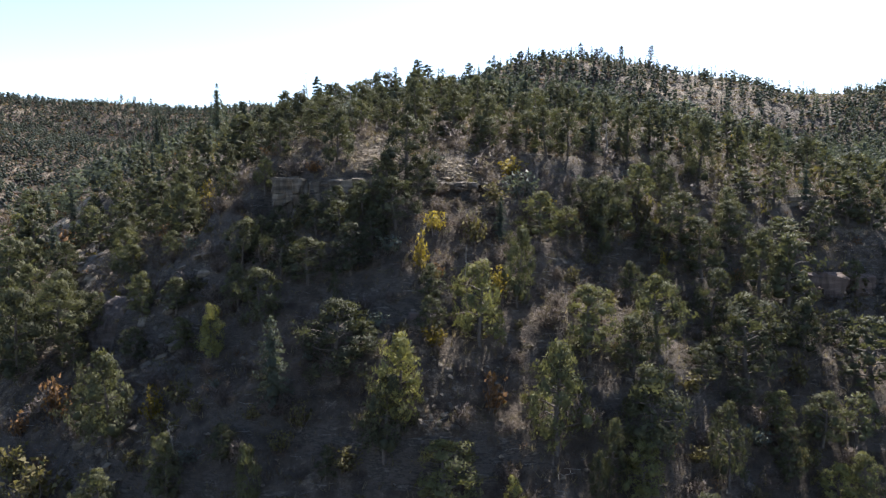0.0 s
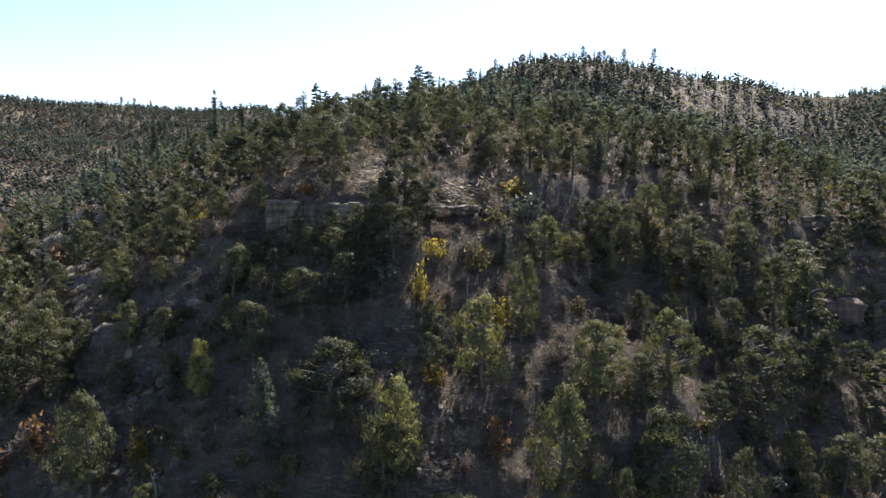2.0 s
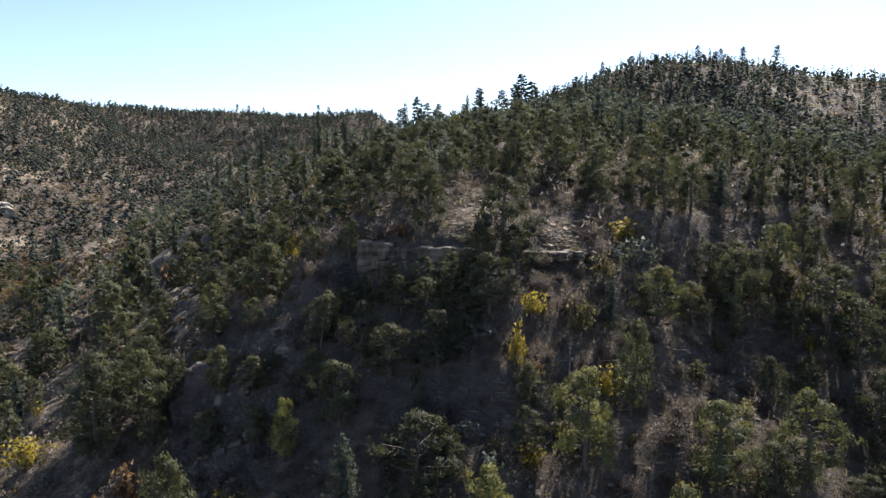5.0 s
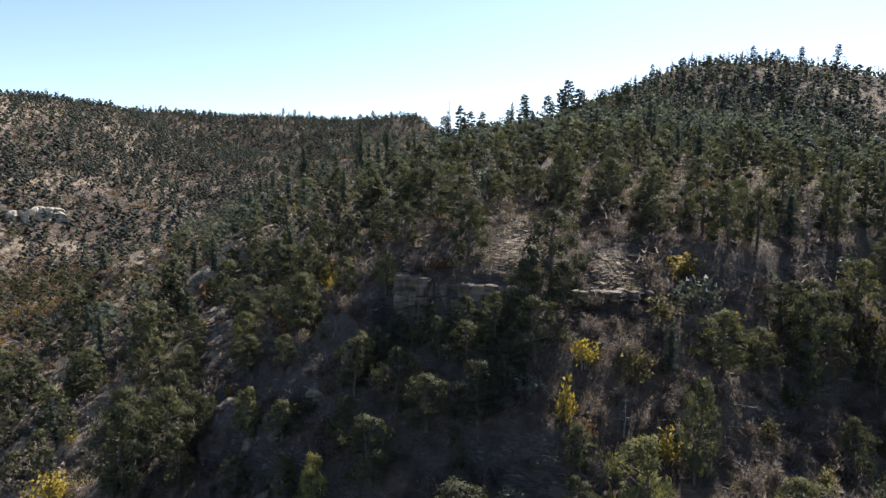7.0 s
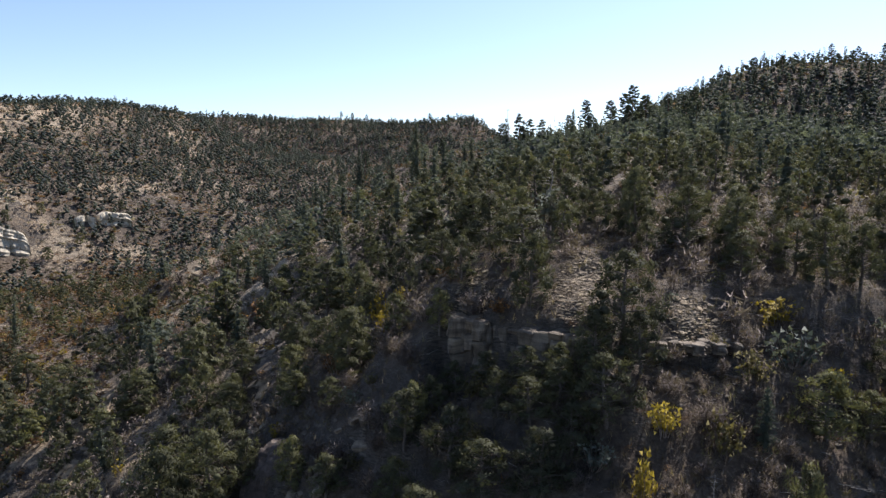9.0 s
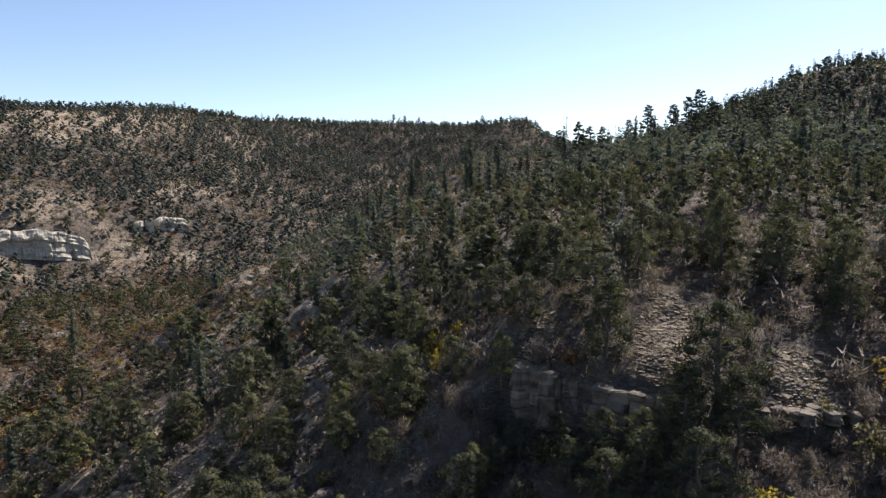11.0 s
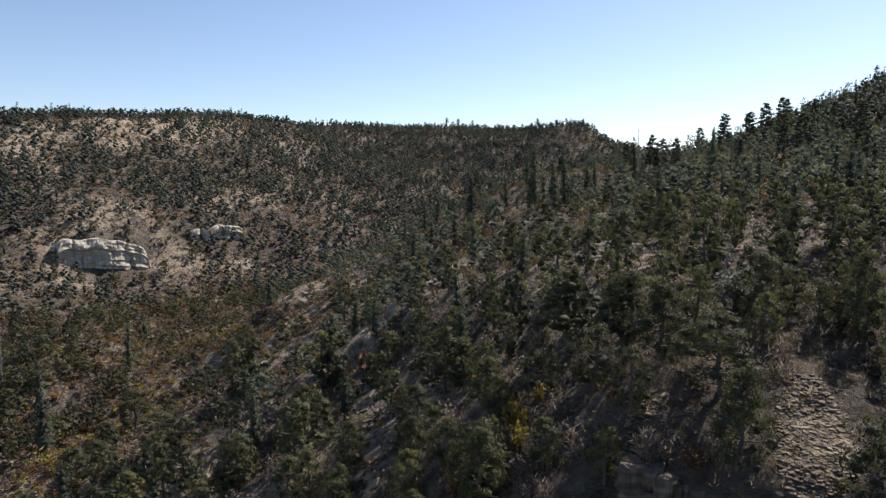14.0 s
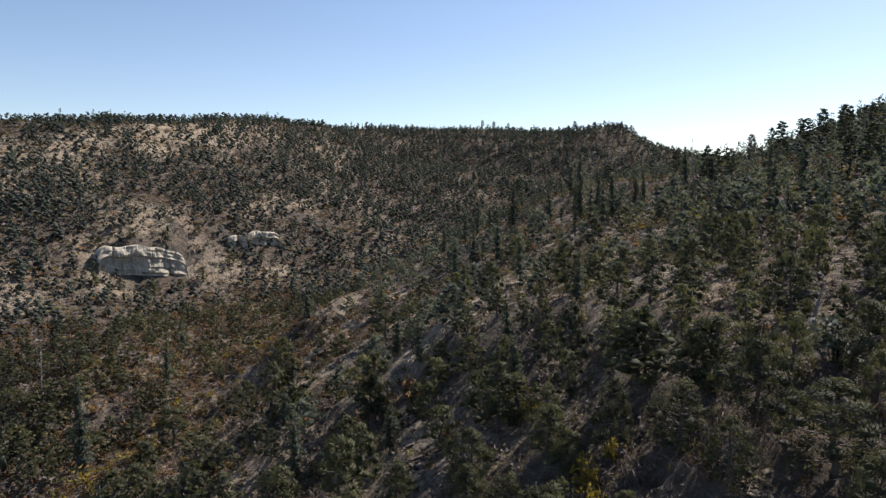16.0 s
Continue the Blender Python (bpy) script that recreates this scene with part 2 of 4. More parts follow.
def ripple(x, y, size, seed):
    """Smooth noise of about -1 to 1 with bumps of that size."""
    u, v = x / size, y / size
    iu, iv = np.floor(u).astype(np.int64), np.floor(v).astype(np.int64)
    fu, fv = u - iu, v - iv
    fu, fv = fu * fu * (3 - 2 * fu), fv * fv * (3 - 2 * fv)
    a, b = lattice(iu, iv, seed), lattice(iu + 1, iv, seed)
    c, d = lattice(iu, iv + 1, seed), lattice(iu + 1, iv + 1, seed)
    return (a * (1 - fu) + b * fu) * (1 - fv) + (c * (1 - fu) + d * fu) * fv


# x0, x1, y0, y1, drop, run of each step
SCARPS = [(-25.5, -8.5, 98.4, 93.8, 5.5, 6.0), (-3, 6, 95.0, 95.4, 1.2, 3.0), (-50, -41, 95.5, 90.5, 4.0, 7.0), (52, 66, 98.5, 100, 3.0, 6.0), (57.5, 64, 114, 114, 1.6, 4.0), (-8, 2, 77, 76.6, 1.2, 4.0)]


def rib_wave(x, y):
    """-1 to 1 across the ribs; 0 on their crests."""
    u = (x - 0.25 * y + 142 + 7 * ripple(x, y, 45, 15)) / 66.0 + 0.25
    return 2 * np.abs(u - np.floor(u) - 0.5) * 2 - 1


def height(x, y):
    """The ground's height."""
    x, y = np.atleast_1d(np.asarray(x, float)), np.atleast_1d(np.asarray(y, float))
    z = np.empty_like(x)
    k = len(LINES)
    for i in range(0, len(x), 20000):
        xs, ys = x[i:i + 20000], y[i:i + 20000]
        d2 = (xs[:, None] - LINES[None, :, 0]) ** 2 + (ys[:, None] - LINES[None, :, 1]) ** 2
        z[i:i + 20000] = bump_kernel(d2) @ WEIGHTS[:k] + WEIGHTS[k] + WEIGHTS[k + 1] * xs + WEIGHTS[k + 2] * ys
    out = np.clip((np.hypot(x, y - 400) - 700) / 600, 0, 1)
    z = np.clip(z, -70, 145) * (1 - out) + 40 * out
    away = np.clip((np.hypot(x, y - 80) - 70) / 150, 0, 1)
    z = z + away * (3.2 * ripple(x, y, 55, 3) + 1.2 * ripple(x, y, 24, 4)) + 0.9 * ripple(x, y, 11, 5) + 0.45 * ripple(x, y, 4.5, 6) + 0.2 * ripple(x, y, 1.9, 7)
    # ribs that run down the west flank
    flank = np.exp(-(((x + 125) / 75) ** 4)) * np.clip((y - 95) / 30, 0, 1) * np.clip((300 - y) / 50, 0, 1)
    z = z + flank * 4.6 * (1 - np.abs(rib_wave(x, y))) - flank * 2.0
    # the rock steps: the ground drops below each face
    for x0, x1, y0, y1, drop, run in SCARPS:
        t = np.clip((x - x0) / (x1 - x0), 0, 1)
        front = (y0 + (y1 - y0) * t) - y
        side = np.clip((x - x0) / 1.5 + 1, 0, 1) * np.clip((x1 - x) / 1.5 + 1, 0, 1)
        z = z - drop * side * np.where(front > 0, np.exp(-np.maximum(front, 0) / run), 0)
    band = z / 6.5 + 0.35 * ripple(x, y, 30, 8)
    return z + 0.4 * np.sin(2 * np.pi * band)


def bare_ground(x, y):
    """Where litter gives way to scree and rock; holds some painted sun and shade."""
    b = 0.20 + 0.3 * ripple(x, y, 22, 21) + 0.15 * ripple(x, y, 7, 22)
    b += 0.60 * np.exp(-(((x + 10) / 4.2) ** 2 + ((y - 102.5) / 6.5) ** 2))
    b += 0.45 * np.exp(-(((x - 1.8) / 3.2) ** 2 + ((y - 99.5) / 4) ** 2))
    flank = np.exp(-(((x + 125) / 75) ** 4)) * np.clip((y - 95) / 30, 0, 1) * np.clip((300 - y) / 50, 0, 1)
    # bare ribs; the sunlight on their crests is put in as paler ground
    b += flank * (0.16 + 0.42 * np.clip(1 - np.abs(rib_wave(x, y)) * 2.0, 0, 1))
    # less scree on the front slope, whose shade is painted in as darker ground
    b -= 0.22 * np.exp(-(((x - 5) / 60) ** 2 + ((y - 76) / 18) ** 2))
    b += 0.40 * np.exp(-(((x + 23) / 3) ** 2 + ((y - 103) / 6) ** 2))
    west = np.clip((-x - 190) / 90, 0, 1)
    b += west * (0.4 * ripple(x, y, 28, 23) + 0.06)
    b += 0.12 * np.exp(-(((x + 355) / 42) ** 2 + ((y - 345) / 120) ** 2))
    b += 1.0 * np.exp(-(((x + 476) / 40) ** 2 + ((y - 430) / 140) ** 2))
    b += 0.4 * np.exp(-(((x - 165) / 50) ** 2 + ((y - 480) / 50) ** 2))
    b += 0.30 * np.exp(-(((x + 155) / 14) ** 2 + ((y - 222) / 26) ** 2))
    return b


def spaced(knots):
    out = []
    for (a, step), (b, _) in zip(knots[:-1], knots[1:]):
        n = max(1, round((b - a) / step))
        out += [a + (b - a) * i / n for i in range(n)]
    return np.array(out + [knots[-1][0]])


def make_ground():
    gx = spaced([(-4500, 900), (-1800, 160), (-700, 9), (-300, 4), (-110, 1.5), (-50, 0.75), (45, 0.9), (80, 3), (160, 8), (420, 60), (900, 300), (4500, 1)])
    gy = spaced([(-4500, 900), (-900, 120), (-150, 20), (30, 3), (55, 0.8), (132, 1.6), (230, 4), (420, 8), (860, 60), (1500, 400), (4800, 1)])
    X, Y = np.meshgrid(gx, gy)
    x, y = X.ravel(), Y.ravel()
    z = height(x, y)
    nx, ny = len(gx), len(gy)
    i = (np.arange(ny - 1)[:, None] * nx + np.arange(nx - 1)[None]).ravel()
    faces = np.stack([i, i + 1, i + nx + 1, i + nx], 1)
    me = bpy.data.meshes.new("ground")
    me.from_pydata(np.stack([x, y, z], 1), [], faces)
    me.shade_smooth()
    me.attributes.new("bare", "FLOAT", "POINT").data.foreach_set("value", bare_ground(x, y).astype(np.float32))
    me.materials.append(M_EARTH)
    tagged(new("ground", me), "steep dry hillside of brown soil, scree and pale sandstone", "hillside", kind="structure")


make_ground()
# ---- plants ----


class Cards:
    """Collects small triangles (needle tufts, leaves, twigs) and tapered limbs."""

    def __init__(self, seed):
        self.rng, self.v, self.f, self.n, self.count = np.random.default_rng(seed), [], [], [], 0

    def add(self, v, f, n):
        """Vertices, triangles, and the way each vertex faces; a triangle is turned to agree with its first vertex."""
        g = np.cross(v[f[:, 1]] - v[f[:, 0]], v[f[:, 2]] - v[f[:, 0]])
        away = (g * n[f[:, 0]]).sum(1) < 0
        f = np.where(away[:, None], f[:, ::-1], f)
        self.v.append(v)
        self.f.append(f + self.count)
        self.n.append(n)
        self.count += len(v)

    def tufts(self, centres, radius, per, size, outward=0.5, up=0.3, slim=0.45, squash=1.0, facing=None, loose=0.55):
        """Around each centre `per` pointed tufts within the radius, that point away from it and a little upwards; facing is the side their flats turn to."""
        r = self.rng
        c = np.repeat(np.asarray(centres, float), per, 0)
        n = len(c)
        d = r.normal(size=(n, 3))
        d /= np.linalg.norm(d, axis=1)[:, None]
        base = c + d * (radius * r.random((n, 1)) ** 0.5) * (1, 1, squash)
        w = d * outward + r.normal(size=(n, 3)) * 0.5 + (0, 0, up)
        w /= np.linalg.norm(w, axis=1)[:, None]
        flat = r.normal(size=(n, 3))
        out = d + (0, 0, 0.3)
        if facing is not None:
            g = np.repeat(np.asarray(facing, float).reshape(-1, 3) * np.ones((len(c) // per, 1)), per, 0)
            w -= 0.75 * g * (w * g).sum(1)[:, None]
            out = g + 0.35 * d
            flat = g + flat * loose
        s = np.cross(w, flat)
        s /= np.linalg.norm(s, axis=1)[:, None]
        k = size * (0.6 + 0.8 * r.random((n, 1)))
        v = np.stack([base - s * k * slim, base + s * k * slim, base + w * k * 1.3], 1).reshape(-1, 3)
        out = out + r.normal(size=(n, 3)) * 0.16
        out /= np.linalg.norm(out, axis=1)[:, None]
        self.add(v, np.arange(n * 3).reshape(-1, 3), np.repeat(out, 3, 0))

    def core(self, c, rx, rz, coarse=False):
        """A dark uneven mass of inner twigs and needles that the tufts cover."""
        if coarse:
            v = np.array([(1, 0, 0), (-1, 0, 0), (0, 1, 0), (0, -1, 0), (0, 0, 1), (0, 0, -1)], float)
            f = np.array([(0, 2, 4), (2, 1, 4), (1, 3, 4), (3, 0, 4), (2, 0, 5), (1, 2, 5), (3, 1, 5), (0, 3, 5)])
            self.add(np.asarray(c) + v * self.rng.uniform(0.85, 1.3, (6, 1)) * (rx, rx, rz), f, v)
            return
        g = (1 + 5 ** 0.5) / 2
        v = np.array([(-1, g, 0), (1, g, 0), (-1, -g, 0), (1, -g, 0), (0, -1, g), (0, 1, g), (0, -1, -g), (0, 1, -g), (g, 0, -1), (g, 0, 1), (-g, 0, -1), (-g, 0, 1)]) / 1.9
        f = np.array([(0, 11, 5), (0, 5, 1), (0, 1, 7), (0, 7, 10), (0, 10, 11), (1, 5, 9), (5, 11, 4), (11, 10, 2), (10, 7, 6), (7, 1, 8),
                      (3, 9, 4), (3, 4, 2), (3, 2, 6), (3, 6, 8), (3, 8, 9), (4, 9, 5), (2, 4, 11), (6, 2, 10), (8, 6, 7), (9, 8, 1)])
        self.add(np.asarray(c) + v * self.rng.uniform(0.75, 1.2, (12, 1)) * (rx, rx, rz), f, v / np.linalg.norm(v, axis=1)[:, None])

    def limb(self, a, b, ra, rb, sides=5, bend=0.0, pieces=1):
        a, b = np.array(a, float), np.array(b, float)
        ax = b - a
        ln = np.linalg.norm(ax)
        ax /= ln
        u = np.cross(ax, (0.3, 0.9, 0.2) if abs(ax[2]) > 0.9 else (0, 0, 1))
        u /= np.linalg.norm(u)
        w = np.cross(ax, u)
        ang = np.arange(sides) * 2 * np.pi / sides
        ring = np.cos(ang)[:, None] * u + np.sin(ang)[:, None] * w
        vs = []
        for i in range(pieces + 1):
            t = i / pieces
            off = self.rng.normal(size=3) * bend * ln if 0 < i < pieces else 0
            vs.append(a + (b - a) * t + off + ring * (ra + (rb - ra) * t))
        f = []
        for i in range(pieces):
            for j in range(sides):
                p, q = i * sides + j, i * sides + (j + 1) % sides
                f += [(p, q, q + sides), (p, q + sides, p + sides)]
        self.add(np.concatenate(vs), np.array(f), np.tile(ring, (pieces + 1, 1)))

    def arrays(self):
        return np.concatenate(self.v), np.concatenate(self.f), np.concatenate(self.n)

    def mesh(self, name, mat):
        return mesh_of(name, *self.arrays(), mat)


def mesh_of(name, v, f, n, mat):
    me = bpy.data.meshes.new(name)
    me.vertices.add(len(v))
    me.vertices.foreach_set("co", np.ascontiguousarray(v, dtype=np.float32).ravel())
    me.loops.add(len(f) * 3)
    me.loops.foreach_set("vertex_index", np.ascontiguousarray(f, dtype=np.int32).ravel())
    me.polygons.add(len(f))
    me.polygons.foreach_set("loop_start", np.arange(0, len(f) * 3, 3, dtype=np.int32))
    me.update(calc_edges=True)
    me.shade_smooth()
    me.attributes.new("custom_normal", "FLOAT_VECTOR", "POINT").data.foreach_set("vector", np.ascontiguousarray(n, dtype=np.float32).ravel())
    me.materials.append(mat)
    return me


def pinyon(seed, detail=1.0):
    """Bushy pine, 6 m high: a forked trunk and an uneven crown of several lobes."""
    wood, leaf = Cards(seed), Cards(seed + 500)
    r = leaf.rng
    h = 6.0
    wood.limb((0, 0, -0.5), (0.1, 0, h * 0.45), 0.17, 0.11, 6, 0.02, 3)
    wood.limb((0.1, 0, h * 0.45), (0.05, 0.1, h * 0.93), 0.11, 0.02, 5, 0.03, 3)
    lobes = []
    count = 20
    girth = r.uniform(0.28, 0.36)
    for i in range(count):
        t = (i + 0.5) / count
        z = h * (0.12 + 0.78 * t)
        reach = h * girth * (1 - t ** 2.8) ** 0.6 * (0.75 + 0.25 * min(1, t * 4)) * r.uniform(0.45, 1.12)
        a = i * 2.4 + r.uniform(-0.6, 0.6)
        c = np.array((math.cos(a) * reach, math.sin(a) * reach, z))
        lobes.append((c, h * r.uniform(0.10, 0.17) * (1.1 - 0.4 * t)))
        wood.limb((0, 0, z - 0.3 * reach), c, 0.055, 0.02, 4, 0.05, 2)
    lobes.append((np.array((0.05, 0.1, h * 0.9)), h * 0.085))
    for k, (c, rad) in enumerate(lobes):
        if k % 2 == 0 or detail < 0.6:
            leaf.core(c, rad * 0.42, rad * 0.38, detail < 0.3)
        m = max(2, int(12 * detail))
        d = r.normal(size=(m, 3)) + (0, 0, 0.35)
        d /= np.linalg.norm(d, axis=1)[:, None]
        side = 0.65 * d + c * (0.8 / (0.3 * h), 0.8 / (0.3 * h), 0) + (0, 0, 0.05)
        side /= np.linalg.norm(side, axis=1)[:, None]
        leaf.tufts(c + d * rad * r.uniform(0.6, 1.0, (m, 1)) * (1, 1, 0.8), 0.29, max(4, int(21 * detail ** 0.6)), 0.18 / detail ** 0.42, 0.7, 0.5, min(0.40, 0.22 / detail ** 0.4),
                   1.0, side, 0.75 if detail > 0.6 else 0.5)
    return wood, leaf


def fir(seed, detail=1.0):
    """Narrow conifer, 12 m high, with drooping tiers of boughs."""
    wood, leaf = Cards(seed), Cards(seed + 500)
    r = leaf.rng
    h = 12.0
    wood.limb((0, 0, -0.6), (0, 0, h * 0.97), 0.22, 0.02, 6, 0.004, 4)
    tiers = int(24 * detail ** 0.4)
    for i in range(tiers):
        t = (i + r.random() * 0.7) / tiers
        z = h * (0.12 + 0.86 * t)
        reach = h * (0.04 + 0.21 * (1 - t) ** 0.7) * (0.75 if t < 0.1 else 1)
        for j in range(6 if t < 0.8 else 4):
            a = r.uniform(0, 6.283)
            k = reach * r.uniform(0.5, 1.15)
            tip = np.array((math.cos(a) * k, math.sin(a) * k, z + k * (0.25 * t - 0.22)))
            if detail > 0.5:
                wood.limb((0, 0, z), tip, 0.035, 0.012, 3)
            steps = max(1, int(round(k / 0.55 * detail ** 0.3)))
            cs = [np.array((0, 0, z)) + (tip - (0, 0, z)) * (s + 0.7) / (steps + 0.2) for s in range(steps)]
            leaf.tufts(cs, 0.38, max(3, int(17 * detail)), 0.23 / detail ** 0.4, 0.4, 0.1, min(0.42, 0.26 / detail ** 0.35), 0.6, (math.cos(a) * 0.8, math.sin(a) * 0.8, 0.45), 0.8)
    for k in range(5):
        leaf.core((0, 0, h * (0.2 + 0.15 * k)), h * 0.075 * (1 - 0.16 * k), h * 0.08)
    leaf.tufts([(0, 0, h * 0.95), (0, 0, h * 0.98)], 0.15, 8, 0.3, 0.2, 0.9)
    return wood, leaf


def ponderosa(seed, detail=1.0):
    """Tall open pine, 15 m high: a bare lower trunk and separate tufted boughs."""
    wood, leaf = Cards(seed), Cards(seed + 500)
    r = leaf.rng
    h = 15.0
    lean = r.uniform(-0.4, 0.4)
    wood.limb((0, 0, -0.6), (lean * 0.5, 0, h * 0.5), 0.26, 0.18, 7, 0.01, 3)
    wood.limb((lean * 0.5, 0, h * 0.5), (lean, 0.1, h * 0.97), 0.18, 0.03, 6, 0.01, 3)
    for i in range(38):
        t = (i + r.random()) / 38
        z = h * (0.40 + 0.56 * t)
        k = h * (0.15 * (1 - t) ** 0.55 + 0.025) * r.uniform(0.4, 1.15)
        a = i * 2.4 + r.uniform(-0.5, 0.5)
        root = np.array((lean * z / h, 0, z))
        tip = root + (math.cos(a) * k, math.sin(a) * k, k * r.uniform(-0.1, 0.3))
        wood.limb(root, tip, 0.05, 0.02, 3)
        for c, rad in ((tip, 0.62), (root + (tip - root) * 0.6, 0.5))[:2 if k > 0.9 else 1]:
            leaf.core(c, rad * 0.8, rad * 0.4)
            d = r.normal(size=(max(3, int(9 * detail)), 3)) + (math.cos(a) * 0.5, math.sin(a) * 0.5, 0.3)
            d /= np.linalg.norm(d, axis=1)[:, None]
            leaf.tufts(c + d * rad * (0.8, 0.8, 0.45), 0.2, max(3, int(6 * detail ** 0.5)), 0.27 / detail ** 0.4, 0.6, 0.4, 0.3, 0.7, d, 0.7)
    leaf.tufts([(lean, 0.1, h * 0.96)], 0.3, 24, 0.3 / detail ** 0.4, 0.4, 0.8, 0.3)
    return wood, leaf


def snag(seed):
    """Dead standing tree, 10 m high, with broken bare limbs."""
    wood = Cards(seed)
    r = wood.rng
    h = 10.0
    wood.limb((0, 0, -0.5), (0.2, 0, h), 0.2, 0.03, 6, 0.012, 5)
    for i in range(22):
        z = h * r.uniform(0.3, 0.97)
        a, k = r.uniform(0, 6.283), r.uniform(0.4, 1.7) * (1.2 - 0.7 * z / h)
        tip = np.array((math.cos(a) * k, math.sin(a) * k, z + k * r.uniform(-0.2, 0.7)))
        wood.limb((0.2 * z / h, 0, z), tip, 0.05, 0.012, 4, 0.08, 2)
        wood.limb(tip * (0.6, 0.6, 1) - (0, 0, 0.1), tip + r.normal(size=3) * 0.35, 0.02, 0.008, 3)
    return wood, None


def brush(seed, detail=1.0, leafy=False):
    """Thicket, 1.8 m high, of stems that spread from the root, bare or with leaves."""
    wood, leaf = Cards(seed), Cards(seed + 500)
    r = leaf.rng
    stems = max(5, int(26 * detail))
    cs = []
    for i in range(stems):
        a, k = r.uniform(0, 6.283), r.uniform(0.1, 1.15)
        tip = np.array((math.cos(a) * k, math.sin(a) * k, r.uniform(0.9, 1.9) * (1.1 - 0.35 * k)))
        root = tip * (0.25, 0.25, 0) - (0, 0, 0.25)
        wood.limb(root, tip, 0.028, 0.010, 3, 0.04, 2 if detail > 0.5 else 1)
        cs += [tip, root + (tip - root) * 0.72, root + (tip - root) * 0.5]
    if leafy:
        leaf.tufts(cs, 0.26, max(2, int(7 * detail)), 0.15 / detail ** 0.5, 0.4, 0.2, 0.55)
    else:
        leaf.tufts(cs, 0.30, max(5, int(14 * detail)), 0.26 / detail ** 0.4, 0.7, 0.6, 0.09 / detail ** 0.3)
    return wood, leaf


# kind: builder, wood, leaves, label, category, group
KINDS = {
    "pinyon_pine": (pinyon, M_BARK, M_PINYON, "bushy dark green pinyon pine rooted in the steep slope", "tree", "pinyon pines on the slopes"),
    "fir_tree": (fir, M_BARK, M_FIR, "narrow dark green fir tree with drooping boughs on the hillside", "tree", "firs on the slopes"),
    "ponderosa_pine": (ponderosa, M_REDBARK, M_PONDEROSA, "tall open ponderosa pine with a bare lower trunk", "tree", "tall pines on the ridge"),
    "dead_tree": (snag, M_DEAD, None, "grey dead standing tree with broken bare limbs", "tree", "dead trees"),
    "bare_shrub": (lambda s, d=1.0: brush(s, d), M_TWIG, M_TWIG, "leafless purplish brown oak scrub on the slope", "shrub", "bare shrubs"),
    "rust_shrub": (lambda s, d=1.0: brush(s, d, True), M_TWIG, M_RUST, "low shrub with rust orange autumn leaves", "shrub", "rust-coloured shrubs"),
    "yellow_shrub": (lambda s, d=1.0: brush(s, d, True), M_TWIG, M_YELLOW, "shrub with bright yellow autumn leaves", "shrub", "yellow shrubs"),
    "olive_shrub": (lambda s, d=1.0: brush(s, d, True), M_TWIG, M_OLIVE, "olive green leafy shrub on the slope", "shrub", "olive shrubs"),
    "grey_shrub": (lambda s, d=1.0: brush(s, d, True), M_TWIG, M_GREY, "pale grey green shrub beside dark pines", "shrub", "grey shrubs"),
}
NEAR, MIDDLE = {}, {}
for kind, (make, wood_mat, leaf_mat, *_) in KINDS.items():
    for store, detail, seeds in ((NEAR, 0.85, 5), (MIDDLE, 0.4, 4)):
        store[kind] = []
        for s in range(seeds):
            w, f = make(100 + 7 * s) if kind == "dead_tree" else make(100 + 7 * s, detail)
            store[kind].append((w.mesh("trunk", wood_mat), f.mesh("crown", leaf_mat) if f else None))
rng = np.random.default_rng(11)
TALL = {"pinyon_pine": (6.0, 4.4), "fir_tree": (12.0, 5.2), "ponderosa_pine": (15.0, 4.6), "dead_tree": (10.0, 3.0)}


def plant(kind, x, y, size, stretch=1.0, store=None, tint=0.8):
    """One tree or shrub as a thing with trunk and crown; size 1 is the builder's own height."""
    _, _, _, label, category, group = KINDS[kind]
    stock = (store or (NEAR if y < 126 and -76 < x < 46 else MIDDLE))[kind]
    wood, crown = stock[rng.integers(len(stock))]
    root = new(kind)
    root.empty_display_size = 0.3
    wide = size * stretch
    root.matrix_basis = pose(x, y, float(height(x, y)[0]), rng.uniform(-4, 4), rng.uniform(-4, 4), rng.uniform(0, 360)) @ Matrix.Diagonal((wide, wide, size, 1))
    tagged(root, label, category, group)
    for name, me in (("branching" if "shrub" in kind else "trunk", wood), ("foliage" if "shrub" in kind else "crown", crown)):
        if me:
            piece = new(name, me)
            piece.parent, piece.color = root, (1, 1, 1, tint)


def plant_sized(kind, x, y, tall, wide, tint=0.85):
    h, w = TALL.get(kind, (1.8, 2.2))
    size = tall / h
    plant(kind, x, y, size, min(1.9, max(0.45, wide / w / size)), NEAR if kind == "ponderosa_pine" or y > 220 and kind == "fir_tree" else None, tint)


def scatter(seed, x0, x1, y0, y1, gap, keep):
    """Places at least gap apart, kept with the chance keep(x, y)."""
    r = np.random.default_rng(seed)
    n = int((x1 - x0) * (y1 - y0) / gap ** 2 * 4)
    x, y = r.uniform(x0, x1, n), r.uniform(y0, y1, n)
    ok = r.random(n) < keep(x, y)
    taken, out = {}, []
    for a, b in zip(x[ok], y[ok]):
        i, j = int(a // gap), int(b // gap)
        if all((a - p) ** 2 + (b - q) ** 2 > gap * gap for di in (-1, 0, 1) for dj in (-1, 0, 1) for p, q in taken.get((i + di, j + dj), ())):
            taken.setdefault((i, j), []).append((a, b))
            out.append((a, b))
    return out


